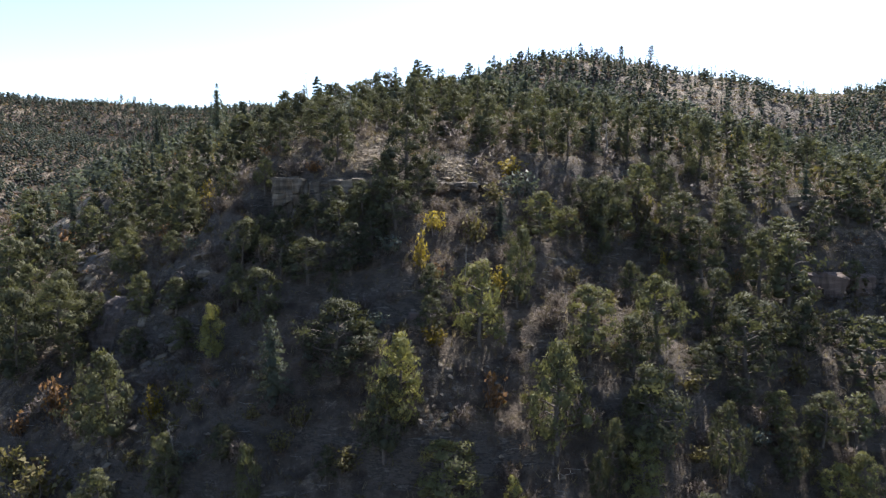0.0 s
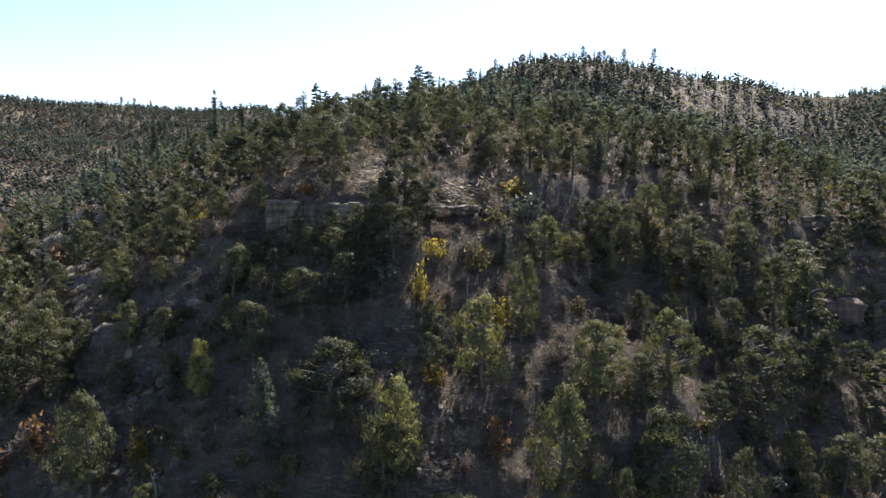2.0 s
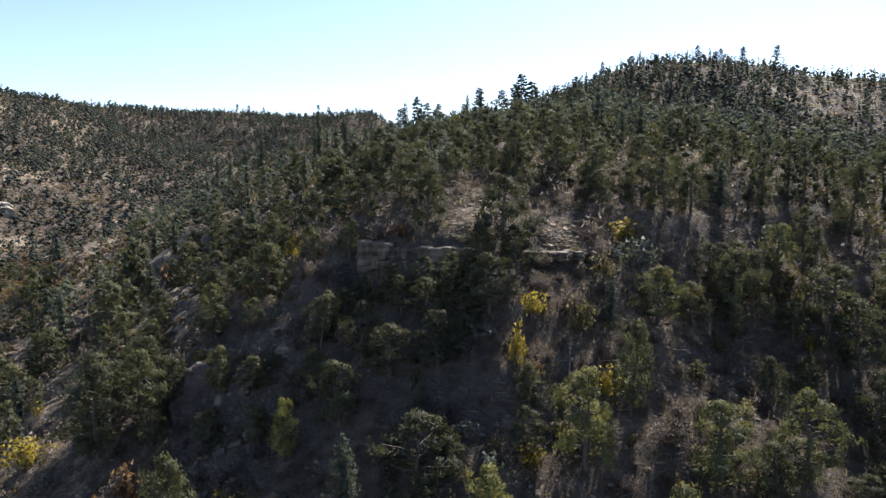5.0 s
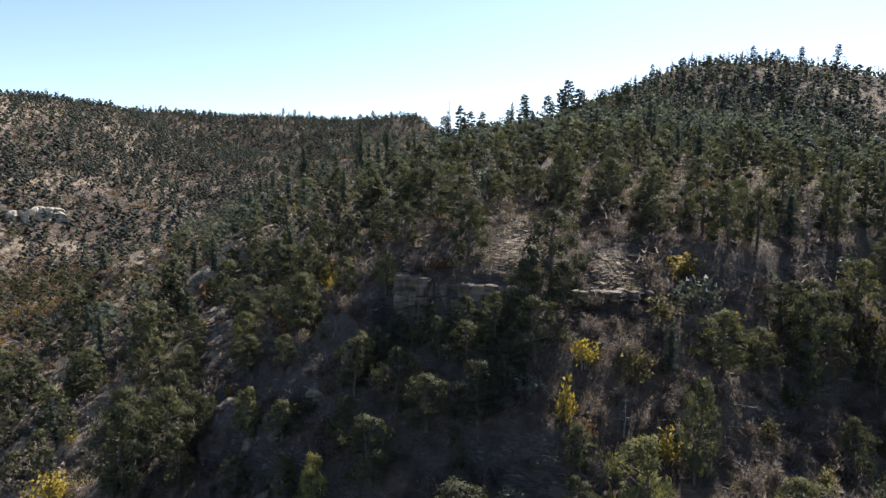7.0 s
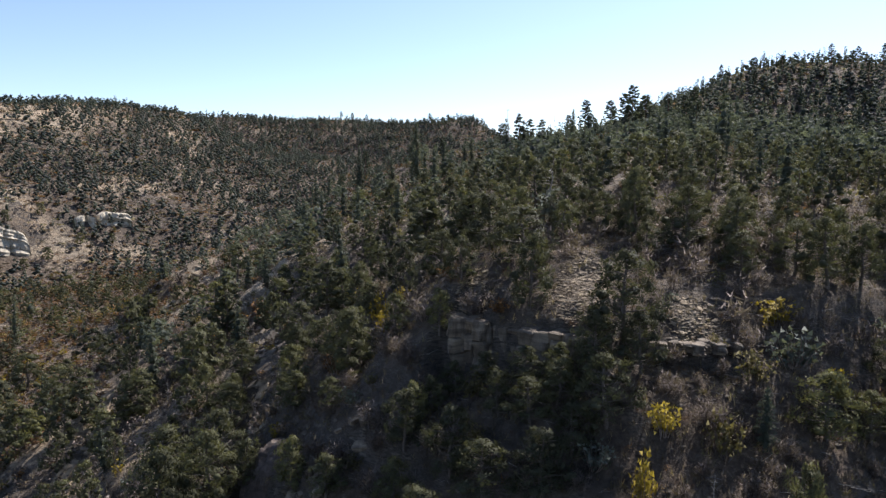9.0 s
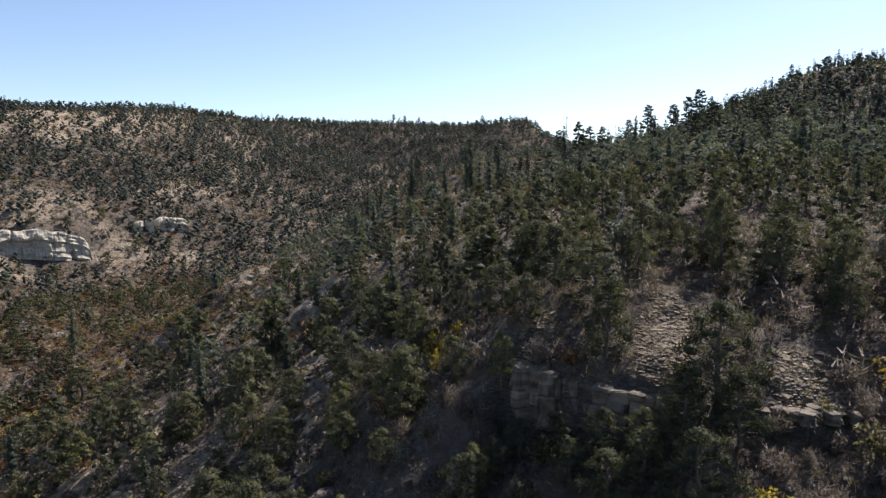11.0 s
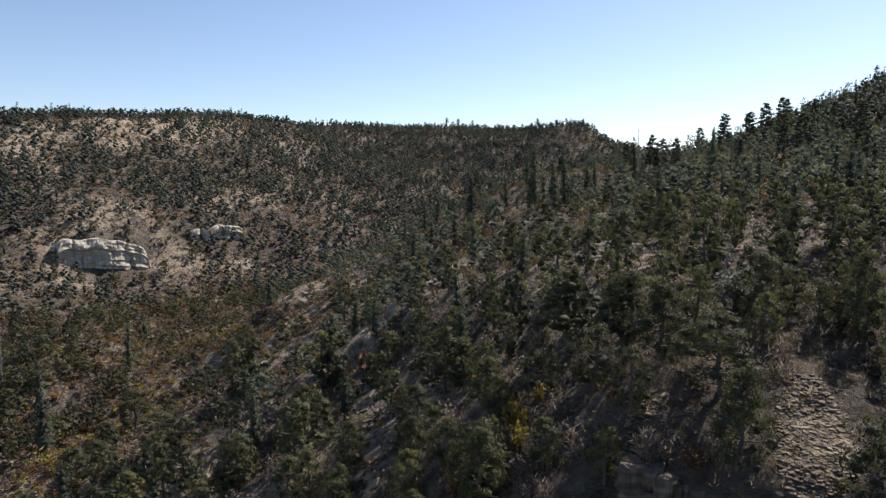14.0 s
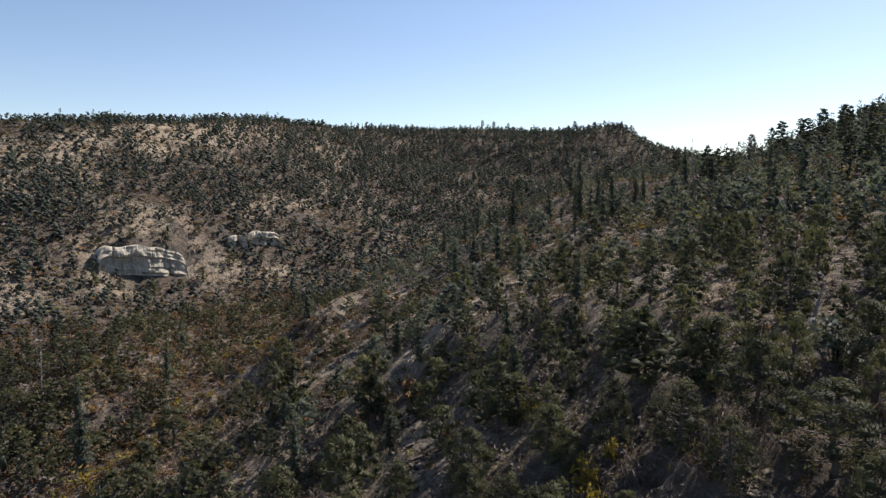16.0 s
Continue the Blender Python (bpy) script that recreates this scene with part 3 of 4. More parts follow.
def thicket(name, proto, spots, sizes, mat, label, category, wide=1.0, tint=0.85):
    """Many far plants as one mesh."""
    if not len(spots):
        return
    spots = np.array(spots)
    z = height(spots[:, 0], spots[:, 1])
    vs, fs, ns, tones, count = [], [], [], [], 0
    for (x, y), h, s in zip(spots, z, sizes):
        v, f, n = proto[rng.integers(len(proto))]
        a, w = rng.uniform(0, 6.283), wide * rng.uniform(0.8, 1.25)
        c, d = math.cos(a) * s * w, math.sin(a) * s * w
        vs.append(np.stack([v[:, 0] * c - v[:, 1] * d + x, v[:, 0] * d + v[:, 1] * c + y, v[:, 2] * s + h], 1))
        ns.append(np.stack([n[:, 0] * math.cos(a) - n[:, 1] * math.sin(a), n[:, 0] * math.sin(a) + n[:, 1] * math.cos(a), n[:, 2]], 1))
        fs.append(f + count)
        count += len(v)
        tones.append(np.full(len(v), tint * rng.random() ** 1.3, np.float32))
    me = mesh_of(name, np.concatenate(vs), np.concatenate(fs), np.concatenate(ns), mat)
    me.attributes.new("tone", "FLOAT", "POINT").data.foreach_set("value", np.concatenate(tones))
    ob = tagged(new(name, me), label, category, kind="stuff")
    ob.color = (1, 1, 1, 0)


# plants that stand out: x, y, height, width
# front pines in the sun: their light is put in as paler needles
SUNLIT_PINES = [(-4.3, 64.4, 9.8, 5.9), (-5.6, 62.9, 8.9, 5.6), (11.2, 65, 11.4, 7.4), (21, 67.1, 9.8, 8.9), (0.3, 60.4, 6.4, 7.3),
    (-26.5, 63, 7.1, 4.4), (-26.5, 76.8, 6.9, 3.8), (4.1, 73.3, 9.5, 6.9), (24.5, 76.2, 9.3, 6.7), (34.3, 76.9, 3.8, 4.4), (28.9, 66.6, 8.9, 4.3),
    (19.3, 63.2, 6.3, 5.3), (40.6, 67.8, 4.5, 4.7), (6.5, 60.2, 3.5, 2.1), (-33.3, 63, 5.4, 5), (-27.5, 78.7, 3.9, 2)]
FRONT_PINES = [(-34.8, 69.3, 10.7, 6.4), (-20.7, 77.4, 7.1, 5.6), (-12.3, 77.5, 4.8, 1.8), (8.7, 79.5, 9.9, 4.8), (-1.2, 77.6, 4.4, 3.9),
    (16.4, 74.7, 8.9, 7.2), (20.9, 73.7, 6.2, 5.8), (36.4, 80.2, 11.1, 10), (29.8, 77.2, 4.5, 4.7), (51.4, 80.3, 9.4, 9), (37.5, 74.5, 4.6, 4.4),
    (46.1, 74, 5.6, 5), (16.2, 63.6, 6.9, 3.3), (14.6, 61.5, 5.5, 2.5), (43.1, 67.1, 6, 4.7), (-17.9, 60.5, 6.7, 3.2), (-11.1, 62.1, 3.6, 2.2)]
SLOPE_PINES = [(-34, 86.1, 4.5, 5.1), (34.9, 87.4, 8.3, 6.1), (43.8, 93.3, 10, 6.6), (47.4, 92.8, 10.1, 8.6), (50.5, 101.9, 6, 9.4),
    (52, 87.5, 5.4, 4.7), (-54.6, 86.2, 12.8, 8.6), (-54.5, 96.2, 8.8, 8.2), (-49, 95, 5.7, 5), (-25.6, 98.6, 5.3, 3.7), (-24.2, 91.3, 4.1, 3.4),
    (13.1, 92.5, 6.5, 6.8), (17.3, 94.6, 5, 4.4), (30.4, 106.5, 6.2, 6), (29.9, 98.3, 5.4, 4.7), (64.5, 108.9, 7.7, 8.1), (67.6, 107.9, 6.6, 5.8),
    (-25.6, 89.1, 5.1, 3.6), (7.4, 109.7, 5.2, 5.1), (23.4, 102.2, 7, 7.3), (25.8, 100.3, 7.7, 5.7), (-60.6, 94.1, 9.9, 10.4),
    (-51.7, 91.1, 9.1, 7.8), (-81.1, 102.5, 8.7, 5.1), (-59.1, 90, 5.2, 6.4), (-48, 104.8, 5.4, 5.6), (-39.1, 103.2, 9.1, 7.5)]
FLANK_PINES = [(-45.5, 120.1, 6.7, 7), (-56, 137.1, 7.7, 8.1), (-56.7, 123.4, 8.3, 7.4), (-81.8, 158.2, 7.7, 7.3), (-93.8, 155.7, 14.3, 10),
    (-81.4, 127.5, 11.9, 9.7), (49.2, 113.3, 5.9, 7.9), (54.7, 113.2, 6.5, 5.1), (65.2, 113.6, 6.8, 6), (-63.8, 113.6, 8.3, 7.6),
    (-110.2, 125.8, 9.8, 7.3), (-108.5, 129.8, 9.8, 8.8), (-100.4, 132.6, 9.6, 8.6), (-126.4, 161.6, 15.3, 8.9), (-124.9, 168, 12.1, 10.8),
    (-95.7, 156.5, 8.9, 7.8), (-88.9, 139.9, 10.4, 9.7), (-165.3, 166.7, 10.8, 11.3), (-133.4, 135.3, 10.1, 9.1), (-134.9, 147.2, 8.9, 9.4),
    (-98.8, 132.7, 10.7, 8.7), (-81.8, 152.2, 7.1, 5.6), (-99.3, 160, 9.2, 8.3), (-66.8, 118.3, 6.3, 5.7)]
SHADE_PINES = [(-10.8, 69.2, 8.9, 8.6), (-48.6, 88.1, 6.3, 4.7), (-8.6, 71, 3.8, 4), (-5, 94.1, 9.4, 7.7), (-15.1, 97.6, 8.6, 5.8),
    (-6, 85.6, 6.7, 6.3), (-10.5, 87.8, 4.6, 4.4), (-16.4, 88.3, 4.7, 4.1), (-25.8, 87.4, 6.4, 5), (-19.8, 83.5, 6.8, 5.5), (-16.1, 80.8, 5.8, 6.1),
    (-11, 80.6, 6.4, 6), (23, 96.8, 11.3, 7.3), (20.7, 101.6, 5.4, 4.7), (34.5, 99.8, 8.3, 7.7), (36.3, 95.5, 8.9, 7.5), (42.7, 101.7, 7.7, 7), (-14.2, 90.8, 4.2, 4.6), (-18.5, 92.2, 4, 3.6), (-10.8, 90.2, 4.4, 4.2), (-7.4, 90.4, 6.5, 5),
    (-22.2, 93.6, 4, 3.4), (-3.2, 91.6, 6, 5), (-8.8, 84, 5, 5), (-13, 86.4, 4.6, 5)]
SHELF_PINES = [(45, 121.2, 12.3, 7.1), (40, 126.5, 8.1, 6), (57.2, 139.1, 8.5, 8.2), (-40.4, 106.5, 8.2, 8.6), (-58.9, 136.5, 10.5, 8.5),
    (-37.5, 129.9, 9.3, 11.9), (-27.4, 122, 8.4, 9.8), (1.9, 116.9, 8.6, 8.1), (16.3, 109.2, 8.1, 6),
    (20.2, 111.7, 7.6, 5.3), (13.3, 111.6, 6.6, 6.1), (-4.6, 121.7, 6.3, 5.7), (-8.7, 119.9, 6.2, 4.7), (32.4, 121.1, 9.5, 5.9),
    (38.6, 129.3, 8.2, 6.5), (-55.2, 118.3, 7.1, 6.4), (-118.3, 197.3, 11.7, 10.5), (-109.1, 194.3, 9.6, 10.1), (-63.6, 140.4, 8.1, 7.4),
    (-82.4, 162.3, 7.5, 6.5), (-36.8, 131.7, 9.1, 5.2), (-28.9, 122.5, 8.1, 7), (-37.6, 119.1, 8.2, 4.7), (-47.8, 135.4, 7.2, 5.7),
    (-17.1, 105, 7.5, 8.5), (-4.6, 118.6, 9.7, 5.1)]
BENCH_PINES = [(-50.7, 145.4, 11, 6.9), (-22.9, 112.1, 8.5, 7), (-13.8, 121.4, 8.1, 6.4), (-46.9, 156.9, 9.1, 8.5), (-34, 151.9, 9.4, 7.9), (-29.6, 111.7, 7.4, 7.1), (-47, 124.8, 7, 4.9), (-24.3, 102.9, 5.9, 4.5), (-77.1, 148.1, 7.6, 5.7),
    (-21, 137.4, 8.9, 6.8), (-11.9, 145.5, 8.7, 7.3), (-64.1, 183.1, 10.1, 8), (-73.5, 156.6, 7.8, 7), (-82, 134.2, 10.3, 7.5)]
CLIFF_PINES = [(-336, 278, 7, 6), (-329, 293, 8, 7), (-326, 309, 7, 6), (-336, 264, 8, 7), (-325, 324, 8, 7), (-324, 346, 8, 7), (-320, 366, 7, 6),
    (-348, 318, 8, 7), (-352, 298, 7, 6), (-355, 280, 8, 7), (-346, 340, 7, 6), (-338, 395, 8, 7)]
SHELF_FIRS = [(-182, 152, 27, 9), (-214, 205, 18, 6), (-66.1, 157.8, 9.9, 4.4), (-100.5, 139.4, 13.5, 6.4)]
YELLOW = [(-30.9, 71.4, 3.2, 3), (-38.6, 112.8, 4.3, 2.8), (-37, 117, 2.3, 2.2), (-48.6, 107.3, 2.5, 2.8), (10.2, 102.5, 2.7, 4.9),
    (-1, 86.3, 3, 3.3), (-2.8, 80.3, 4.2, 2.4), (6.5, 80.7, 3, 3.1), (15.1, 98, 2.2, 2.7), (31.6, 97.1, 2.5, 1.5), (59.4, 139, 5.3, 4.1),
    (-69.5, 91, 4.3, 6.5), (-48.9, 101.5, 1.9, 2), (-37, 109.4, 3.4, 3), (-53.4, 134.6, 4.4, 3.7), (-54, 136.4, 3.6, 2.3), (-192, 182.1, 4, 5),
    (-169.4, 161.2, 4.4, 7), (-173.5, 156.8, 3.5, 7.9), (-175.8, 147.5, 4.3, 8.6), (-129.4, 142.2, 2.4, 3.5), (-103.9, 131.8, 2.3, 2.3)]
RUST = [(-45.8, 78.7, 5, 3.5), (-50.2, 78.7, 2.6, 2.2), (4.9, 66.9, 3.7, 3.5), (-42.5, 105.9, 3, 4.2), (-95, 145, 4.5, 4.7),
    (-87.4, 158.4, 4.7, 6.4), (-92, 158.8, 3.6, 5.6), (-97.2, 154.9, 3.1, 6.7), (16.1, 129.8, 2.8, 3.8), (-99.3, 150.4, 3.7, 3.4),
    (-102.8, 163.1, 2.6, 5.3), (-210.6, 175.4, 4.1, 12.4), (-131.4, 148, 2.9, 5.7), (-278.1, 265.1, 7.3, 11.7), (-235, 215.3, 6, 12),
    (-90.7, 161.9, 3.7, 5)]
OLIVE = [(42.8, 80.7, 3.7, 2.6), (-14.2, 65.5, 2.5, 2.6), (-43, 69.1, 4.6, 6.4), (-47.7, 73.8, 4.1, 3.8), (4, 86.8, 3.6, 3.3), (7, 93.7, 2.9, 3.8),
    (30, 101.7, 5.5, 4.8), (48.4, 120.9, 4.5, 3.6), (51.5, 109.9, 4, 2.9), (65, 120.3, 5, 7.5), (-19.5, 91, 2.8, 3), (52, 205.8, 4.5, 8.9),
    (-65.7, 143.7, 2.5, 4), (-97.8, 142.3, 3, 3.5)]
GREY = [(-6.8, 82.6, 2.3, 3.6), (10.9, 97.1, 3.6, 5.2), (32, 114.7, 3.2, 4.4), (-16.7, 124.5, 4.4, 6.9)]
# tall pines and dead trees of the bench, the saddle and the crest: x, y, height, width
RIDGE_PINES = [(-10.3, 296, 19.8, 6.2), (-10.4, 261, 12.8, 5), (-5, 260, 15, 6.5), (10, 288, 17, 5.5), (11, 282, 13, 4.6),
               (-45, 251, 16.4, 4.4), (-45, 270, 14.7, 4.4), (-41, 275, 13.7, 4.4), (-42, 363, 12, 4.5), (-30, 310, 17, 5.7), (-22, 346, 16, 6), (-16, 364, 19, 7), (4, 415, 13, 6),
               (-40, 455, 17, 6), (-26, 450, 15, 5), (-62, 300, 13, 4.5)]
RIDGE_FIRS = [(-85, 262, 22.5, 6.5), (-74, 260, 13.8, 4.4), (-70, 272, 11.8, 4.4), (-86, 284, 14, 5), (-114, 276, 19, 5.6), (-101, 279, 11.2, 4.6), (-127, 285, 10, 4), (-68, 276, 12.7, 3.6), (-55.5, 282, 15.5, 5.4), (-31, 276, 15.6, 4.6), (-28.5, 258, 8.7, 3.2), (-28, 224, 6.6, 2.6), (-22, 267, 10.9, 3.6), (-140, 300, 13, 5), (-150, 290, 11, 4.5)]
CREST_PINES = [(95, 480, 13, 4.5), (152, 514, 15, 5.5), (112, 495, 10, 4), (128, 505, 13, 5), (67, 467, 10, 4), (53, 471, 9, 4), (100, 460, 15, 5), (-384, 830, 12, 5), (-350, 832, 13, 5),
               (-262, 818, 13, 6), (-368, 828, 12, 5), (10, 330, 14, 5), (30, 380, 13, 5)]
SNAGS = [(-18.6, 134.1, 7, 6), (-49.5, 258, 19.2, 4), (-37.6, 278, 14.5, 2), (-6, 310, 17, 3), (28, 119, 7, 4), (-27, 66, 3, 4), (-226, 169, 21, 4), (20, 116, 6, 3)]
# on the pines these tints put sun and shade into the needle colour
TINT = {"brighter": 1.35, "mid": 0.9, "dark": 0.5}
for group, kind, tone in ((SUNLIT_PINES, "pinyon_pine", "brighter"), (FRONT_PINES, "pinyon_pine", "mid"), (SLOPE_PINES, "pinyon_pine", "mid"), (FLANK_PINES, "pinyon_pine", "mid"),
                          (SHADE_PINES, "pinyon_pine", "dark"), (SHELF_PINES, "pinyon_pine", "dark"), (BENCH_PINES, "pinyon_pine", "dark"), (CLIFF_PINES, "pinyon_pine", "mid"), (SHELF_FIRS, "fir_tree", "mid"), (YELLOW, "yellow_shrub", "brighter"),
                          (RUST, "rust_shrub", "brighter"), (OLIVE, "olive_shrub", "mid"), (GREY, "grey_shrub", "mid"), (RIDGE_PINES, "ponderosa_pine", "mid"),
                          (RIDGE_FIRS, "fir_tree", "mid"), (CREST_PINES, "ponderosa_pine", "mid"), (SNAGS, "dead_tree", "mid")):
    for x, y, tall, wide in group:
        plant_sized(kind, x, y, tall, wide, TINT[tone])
SET_TREES = np.array([(x, y, w) for g in (SUNLIT_PINES, FRONT_PINES, SLOPE_PINES, FLANK_PINES, SHADE_PINES, SHELF_PINES, BENCH_PINES, CLIFF_PINES, SHELF_FIRS, YELLOW, RUST, OLIVE, GREY) for x, y, _, w in g])
CLEARINGS = np.array([(-7, 109, 3.5), (-9, 114, 2.5), (-22, 106.5, 3.0), (-20.5, 111, 3.0), (3, 104, 3.0), (5, 109, 2.5), (-10, 103, 5.0), (-10.5, 98.5, 3.5), (-23, 103.5, 3.0), (2, 99, 3.0), (-1, 63, 3.0), (0, 68, 2.0), (18, 72, 2.0), (-2, 97, 2.0), (27, 72, 2.2), (-18, 78, 4), 
                      (-44, 95, 4.0), (-76, 143, 4.5), (-155, 222, 7.0), (12, 70, 2), (-7.5, 111, 3.2), (-5.5, 118, 2.5), (-21, 110, 2.2), (-334, 292, 3), (-331, 305, 2.5), (-280, 458, 6)])


def free(x, y, room):
    """1 where no plant placed by name and no clearing is within reach."""
    d = np.sqrt((x[:, None] - SET_TREES[None, :, 0]) ** 2 + (y[:, None] - SET_TREES[None, :, 1]) ** 2) - SET_TREES[None, :, 2] * 0.5
    c = np.sqrt((x[:, None] - CLEARINGS[None, :, 0]) ** 2 + (y[:, None] - CLEARINGS[None, :, 1]) ** 2) - CLEARINGS[None, :, 2]
    return (d.min(1) > room) & (c.min(1) > 0)


def near_zone(x, y):
    return (x > -110) & (x < 85) & (y > 50) & (y < 190)


def middle_zone(x, y):
    return ~near_zone(x, y) & (x > -190) & (x < 170) & (y > 50) & (y < 345)


def far_zone(x, y):
    """The hills behind, as far as their crests."""
    return ~near_zone(x, y) & ~middle_zone(x, y) & (x < 0.66 * y + 30) & (x > -585 + 0.17 * (y - 250)) & ((x < -55) | (y < 545))


def by_distance(spots):
    return sorted(spots, key=lambda p: (p[0] + 5) ** 2 + (p[1] - 60) ** 2)


def leaves_only(pair):
    return pair[1].arrays()


def far_pinyon(seed):
    c = Cards(seed)
    girth = c.rng.uniform(1.4, 2.0)
    for i in range(6):
        a, t = i * 2.4 + c.rng.uniform(-0.5, 0.5), i / 5
        k = girth * c.rng.uniform(0.35, 0.7) * (1 - 0.75 * t * t)
        p, r = np.array((math.cos(a) * k, math.sin(a) * k, 1.0 + 4.0 * t)), c.rng.uniform(0.7, 1.05) * (1.1 - 0.35 * t)
        c.core(p, r * 0.8, r * 0.8, True)
        d = c.rng.normal(size=(6, 3)) + (math.cos(a) * 0.6, math.sin(a) * 0.6, 0.4)
        d /= np.linalg.norm(d, axis=1)[:, None]
        side = 0.6 * d + (math.cos(a) * 0.8, math.sin(a) * 0.8, 0.1 + 0.4 * t)
        side /= np.linalg.norm(side, axis=1)[:, None]
        c.tufts(p + d * r * 0.75, 0.25, 2, 0.38, 0.6, 0.4, 0.4, 1.0, side, 0.6)
    return c.arrays()


def far_fir(seed):
    c = Cards(seed)
    c.core((0, 0, 3.6), 0.9, 2.6)
    for i in range(9):
        t = (i + 0.5) / 9
        k = 2.0 * (1 - t) ** 0.8 + 0.15
        for a in (i * 2.4, i * 2.4 + 2.1, i * 2.4 + 4.2):
            c.tufts([(math.cos(a) * k * 0.6, math.sin(a) * k * 0.6, 12 * (0.1 + 0.87 * t))], 0.5, 3, 0.62, 0.7, 0.0, 0.45)
    return c.arrays()


def far_brush(seed):
    c = Cards(seed)
    c.tufts([(0.4, 0.3, 0.35), (-0.5, 0.2, 0.3), (0.1, -0.5, 0.4)], 0.55, 5, 0.5, 0.5, 0.6, 0.5, 0.7, (0.0, -0.35, 0.94), 0.9)
    return c.arrays()


def bench(x, y):
    """The open bench below the saddle, where tall pines stand apart."""
    return np.exp(-(((x + 80) / 48) ** 4 + ((y - 290) / 48) ** 4))


MID_PINYON = [leaves_only(pinyon(300 + s, 0.22)) for s in range(6)]
FLANK_PINYON = [leaves_only(pinyon(310 + s, 0.4)) for s in range(8)]
MID_FIR = [leaves_only(fir(320 + s, 0.2)) for s in range(5)]
MID_BRUSH = [leaves_only(brush(340 + s, 0.32, True)) for s in range(4)]
FAR_PINYON = [far_pinyon(400 + s) for s in range(6)]
FAR_FIR = [far_fir(420 + s) for s in range(6)]
FAR_BRUSH = [far_brush(440 + s) for s in range(5)]

# near slopes, one by one
spots = by_distance(scatter(1, -110, 85, 50, 190, 5.3, lambda x, y: near_zone(x, y) * free(x, y, 1.8) * (np.where(y < 104, np.where(x > 18, 0.36, 0.2), 0.5) + 0.3 * ripple(x, y, 18, 31) + 0.2 * (y > 118)) * np.where((x < -42) & (y < 175), 0.28, 1.0) * (1 - 0.75 * np.exp(-(((x - 10) / 24) ** 4 + ((y - 106) / 11) ** 4)))))
rest_pinyon, rest_fir, pinyons = [], [], 130
for x, y in spots:
    u = rng.random()
    if u < 0.80:
        pinyons += 1
        if pinyons <= 340:
            plant("pinyon_pine", x, y, rng.uniform(0.6, 1.25) + (0.35 * rng.random() if y > 105 else 0), rng.uniform(0.85, 1.25))
        else:
            rest_pinyon.append((x, y))
    elif u < 0.97:
        plant("fir_tree", x, y, rng.uniform(0.4, 0.95), rng.uniform(1.0, 1.5))
    else:
        plant("dead_tree", x, y, rng.uniform(0.3, 0.65))
rest = {"bare_shrub": [], "rust_shrub": [], "olive_shrub": []}
count = dict.fromkeys(KINDS, 0)
for x, y in by_distance(scatter(2, -110, 85, 50, 190, 2.5, lambda x, y: near_zone(x, y) * free(x, y, 0.2) * (0.66 + 0.5 * ripple(x, y, 14, 32) + 0.5 * np.exp(-(((x - 10) / 26) ** 4 + ((y - 106) / 12) ** 4))))):
    u = rng.random()
    kind = "bare_shrub" if u < 0.66 else "rust_shrub" if u < 0.71 else "olive_shrub" if u < (0.74 if 96 < y < 126 else 0.94) else "bare_shrub" if u < 0.94 else "yellow_shrub" if u < 0.955 else "grey_shrub"
    count[kind] += 1
    if count[kind] <= (300 if kind == "bare_shrub" else 120) or kind not in rest:
        plant(kind, x, y, rng.uniform(0.55, 1.25) + (0.3 if kind == "bare_shrub" and 96 < y < 124 else 0), rng.uniform(0.9, 1.5), MIDDLE if y > 100 or abs(x) > 45 else NEAR)
    else:
        rest[kind].append((x, y))

# tall pines that stand apart on the bench, and on the shoulder of the peak
for x, y in scatter(8, -150, -70, 245, 320, 17.0, lambda x, y: 0.6 * bench(x, y)) + scatter(10, -10, 150, 300, 480, 19.0, lambda x, y: 0.5 + 0 * x):
    if rng.random() < 0.55:
        plant("fir_tree", x, y, rng.uniform(0.75, 1.2), rng.uniform(0.75, 1.05), MIDDLE)
    else:
        plant("ponderosa_pine", x, y, rng.uniform(0.6, 0.95), rng.uniform(0.9, 1.15), NEAR)
# woods and scrub behind
spots = scatter(3, -190, 170, 50, 345, 6.2, lambda x, y: middle_zone(x, y) * (0.55 + 0.5 * ripple(x, y, 30, 43) + 0.55 * (y > 150) * (x > -75)) * free(x, y, 0) * (1 - 0.75 * bench(x, y)) * np.where(y < 270, 0.8 * np.clip((x + 185) / 150, 0.10, 1), np.clip((x + 220) / 80, 0.3, 1)))
pick = rng.random(len(spots))
flank = np.array([x < -50 and y < 230 for x, y in spots])
P = rest_pinyon + [p for p, u, k in zip(spots, pick, flank) if u < 0.74 and not k]
Q = [p for p, u, k in zip(spots, pick, flank) if u < 0.24 and k]
F = [p for p, u, k in zip(spots, pick, flank) if u >= (0.9 if k else 0.74)]
thicket("pinyon_woods", MID_PINYON, P, [rng.uniform(0.9, 1.85) * (0.68 if y > 265 and x < -5 else 1.0) for x, y in P], M_HAZED, "dense dark green pinyon pines on the bench", "trees", 1.25)
thicket("flank_pinyon_woods", FLANK_PINYON, Q, rng.uniform(0.9, 1.8, len(Q)), M_PINYON, "dark green pinyon pines on the ribbed flank", "trees", 1.25)
thicket("fir_woods", MID_FIR, F, [rng.uniform(0.55, 1.1) * (0.62 if y > 255 and x < -5 else 1.2 if y > 225 else 1.0) for x, y in F], M_FIR, "dark narrow firs on the bench and flanks", "trees", 1.15)


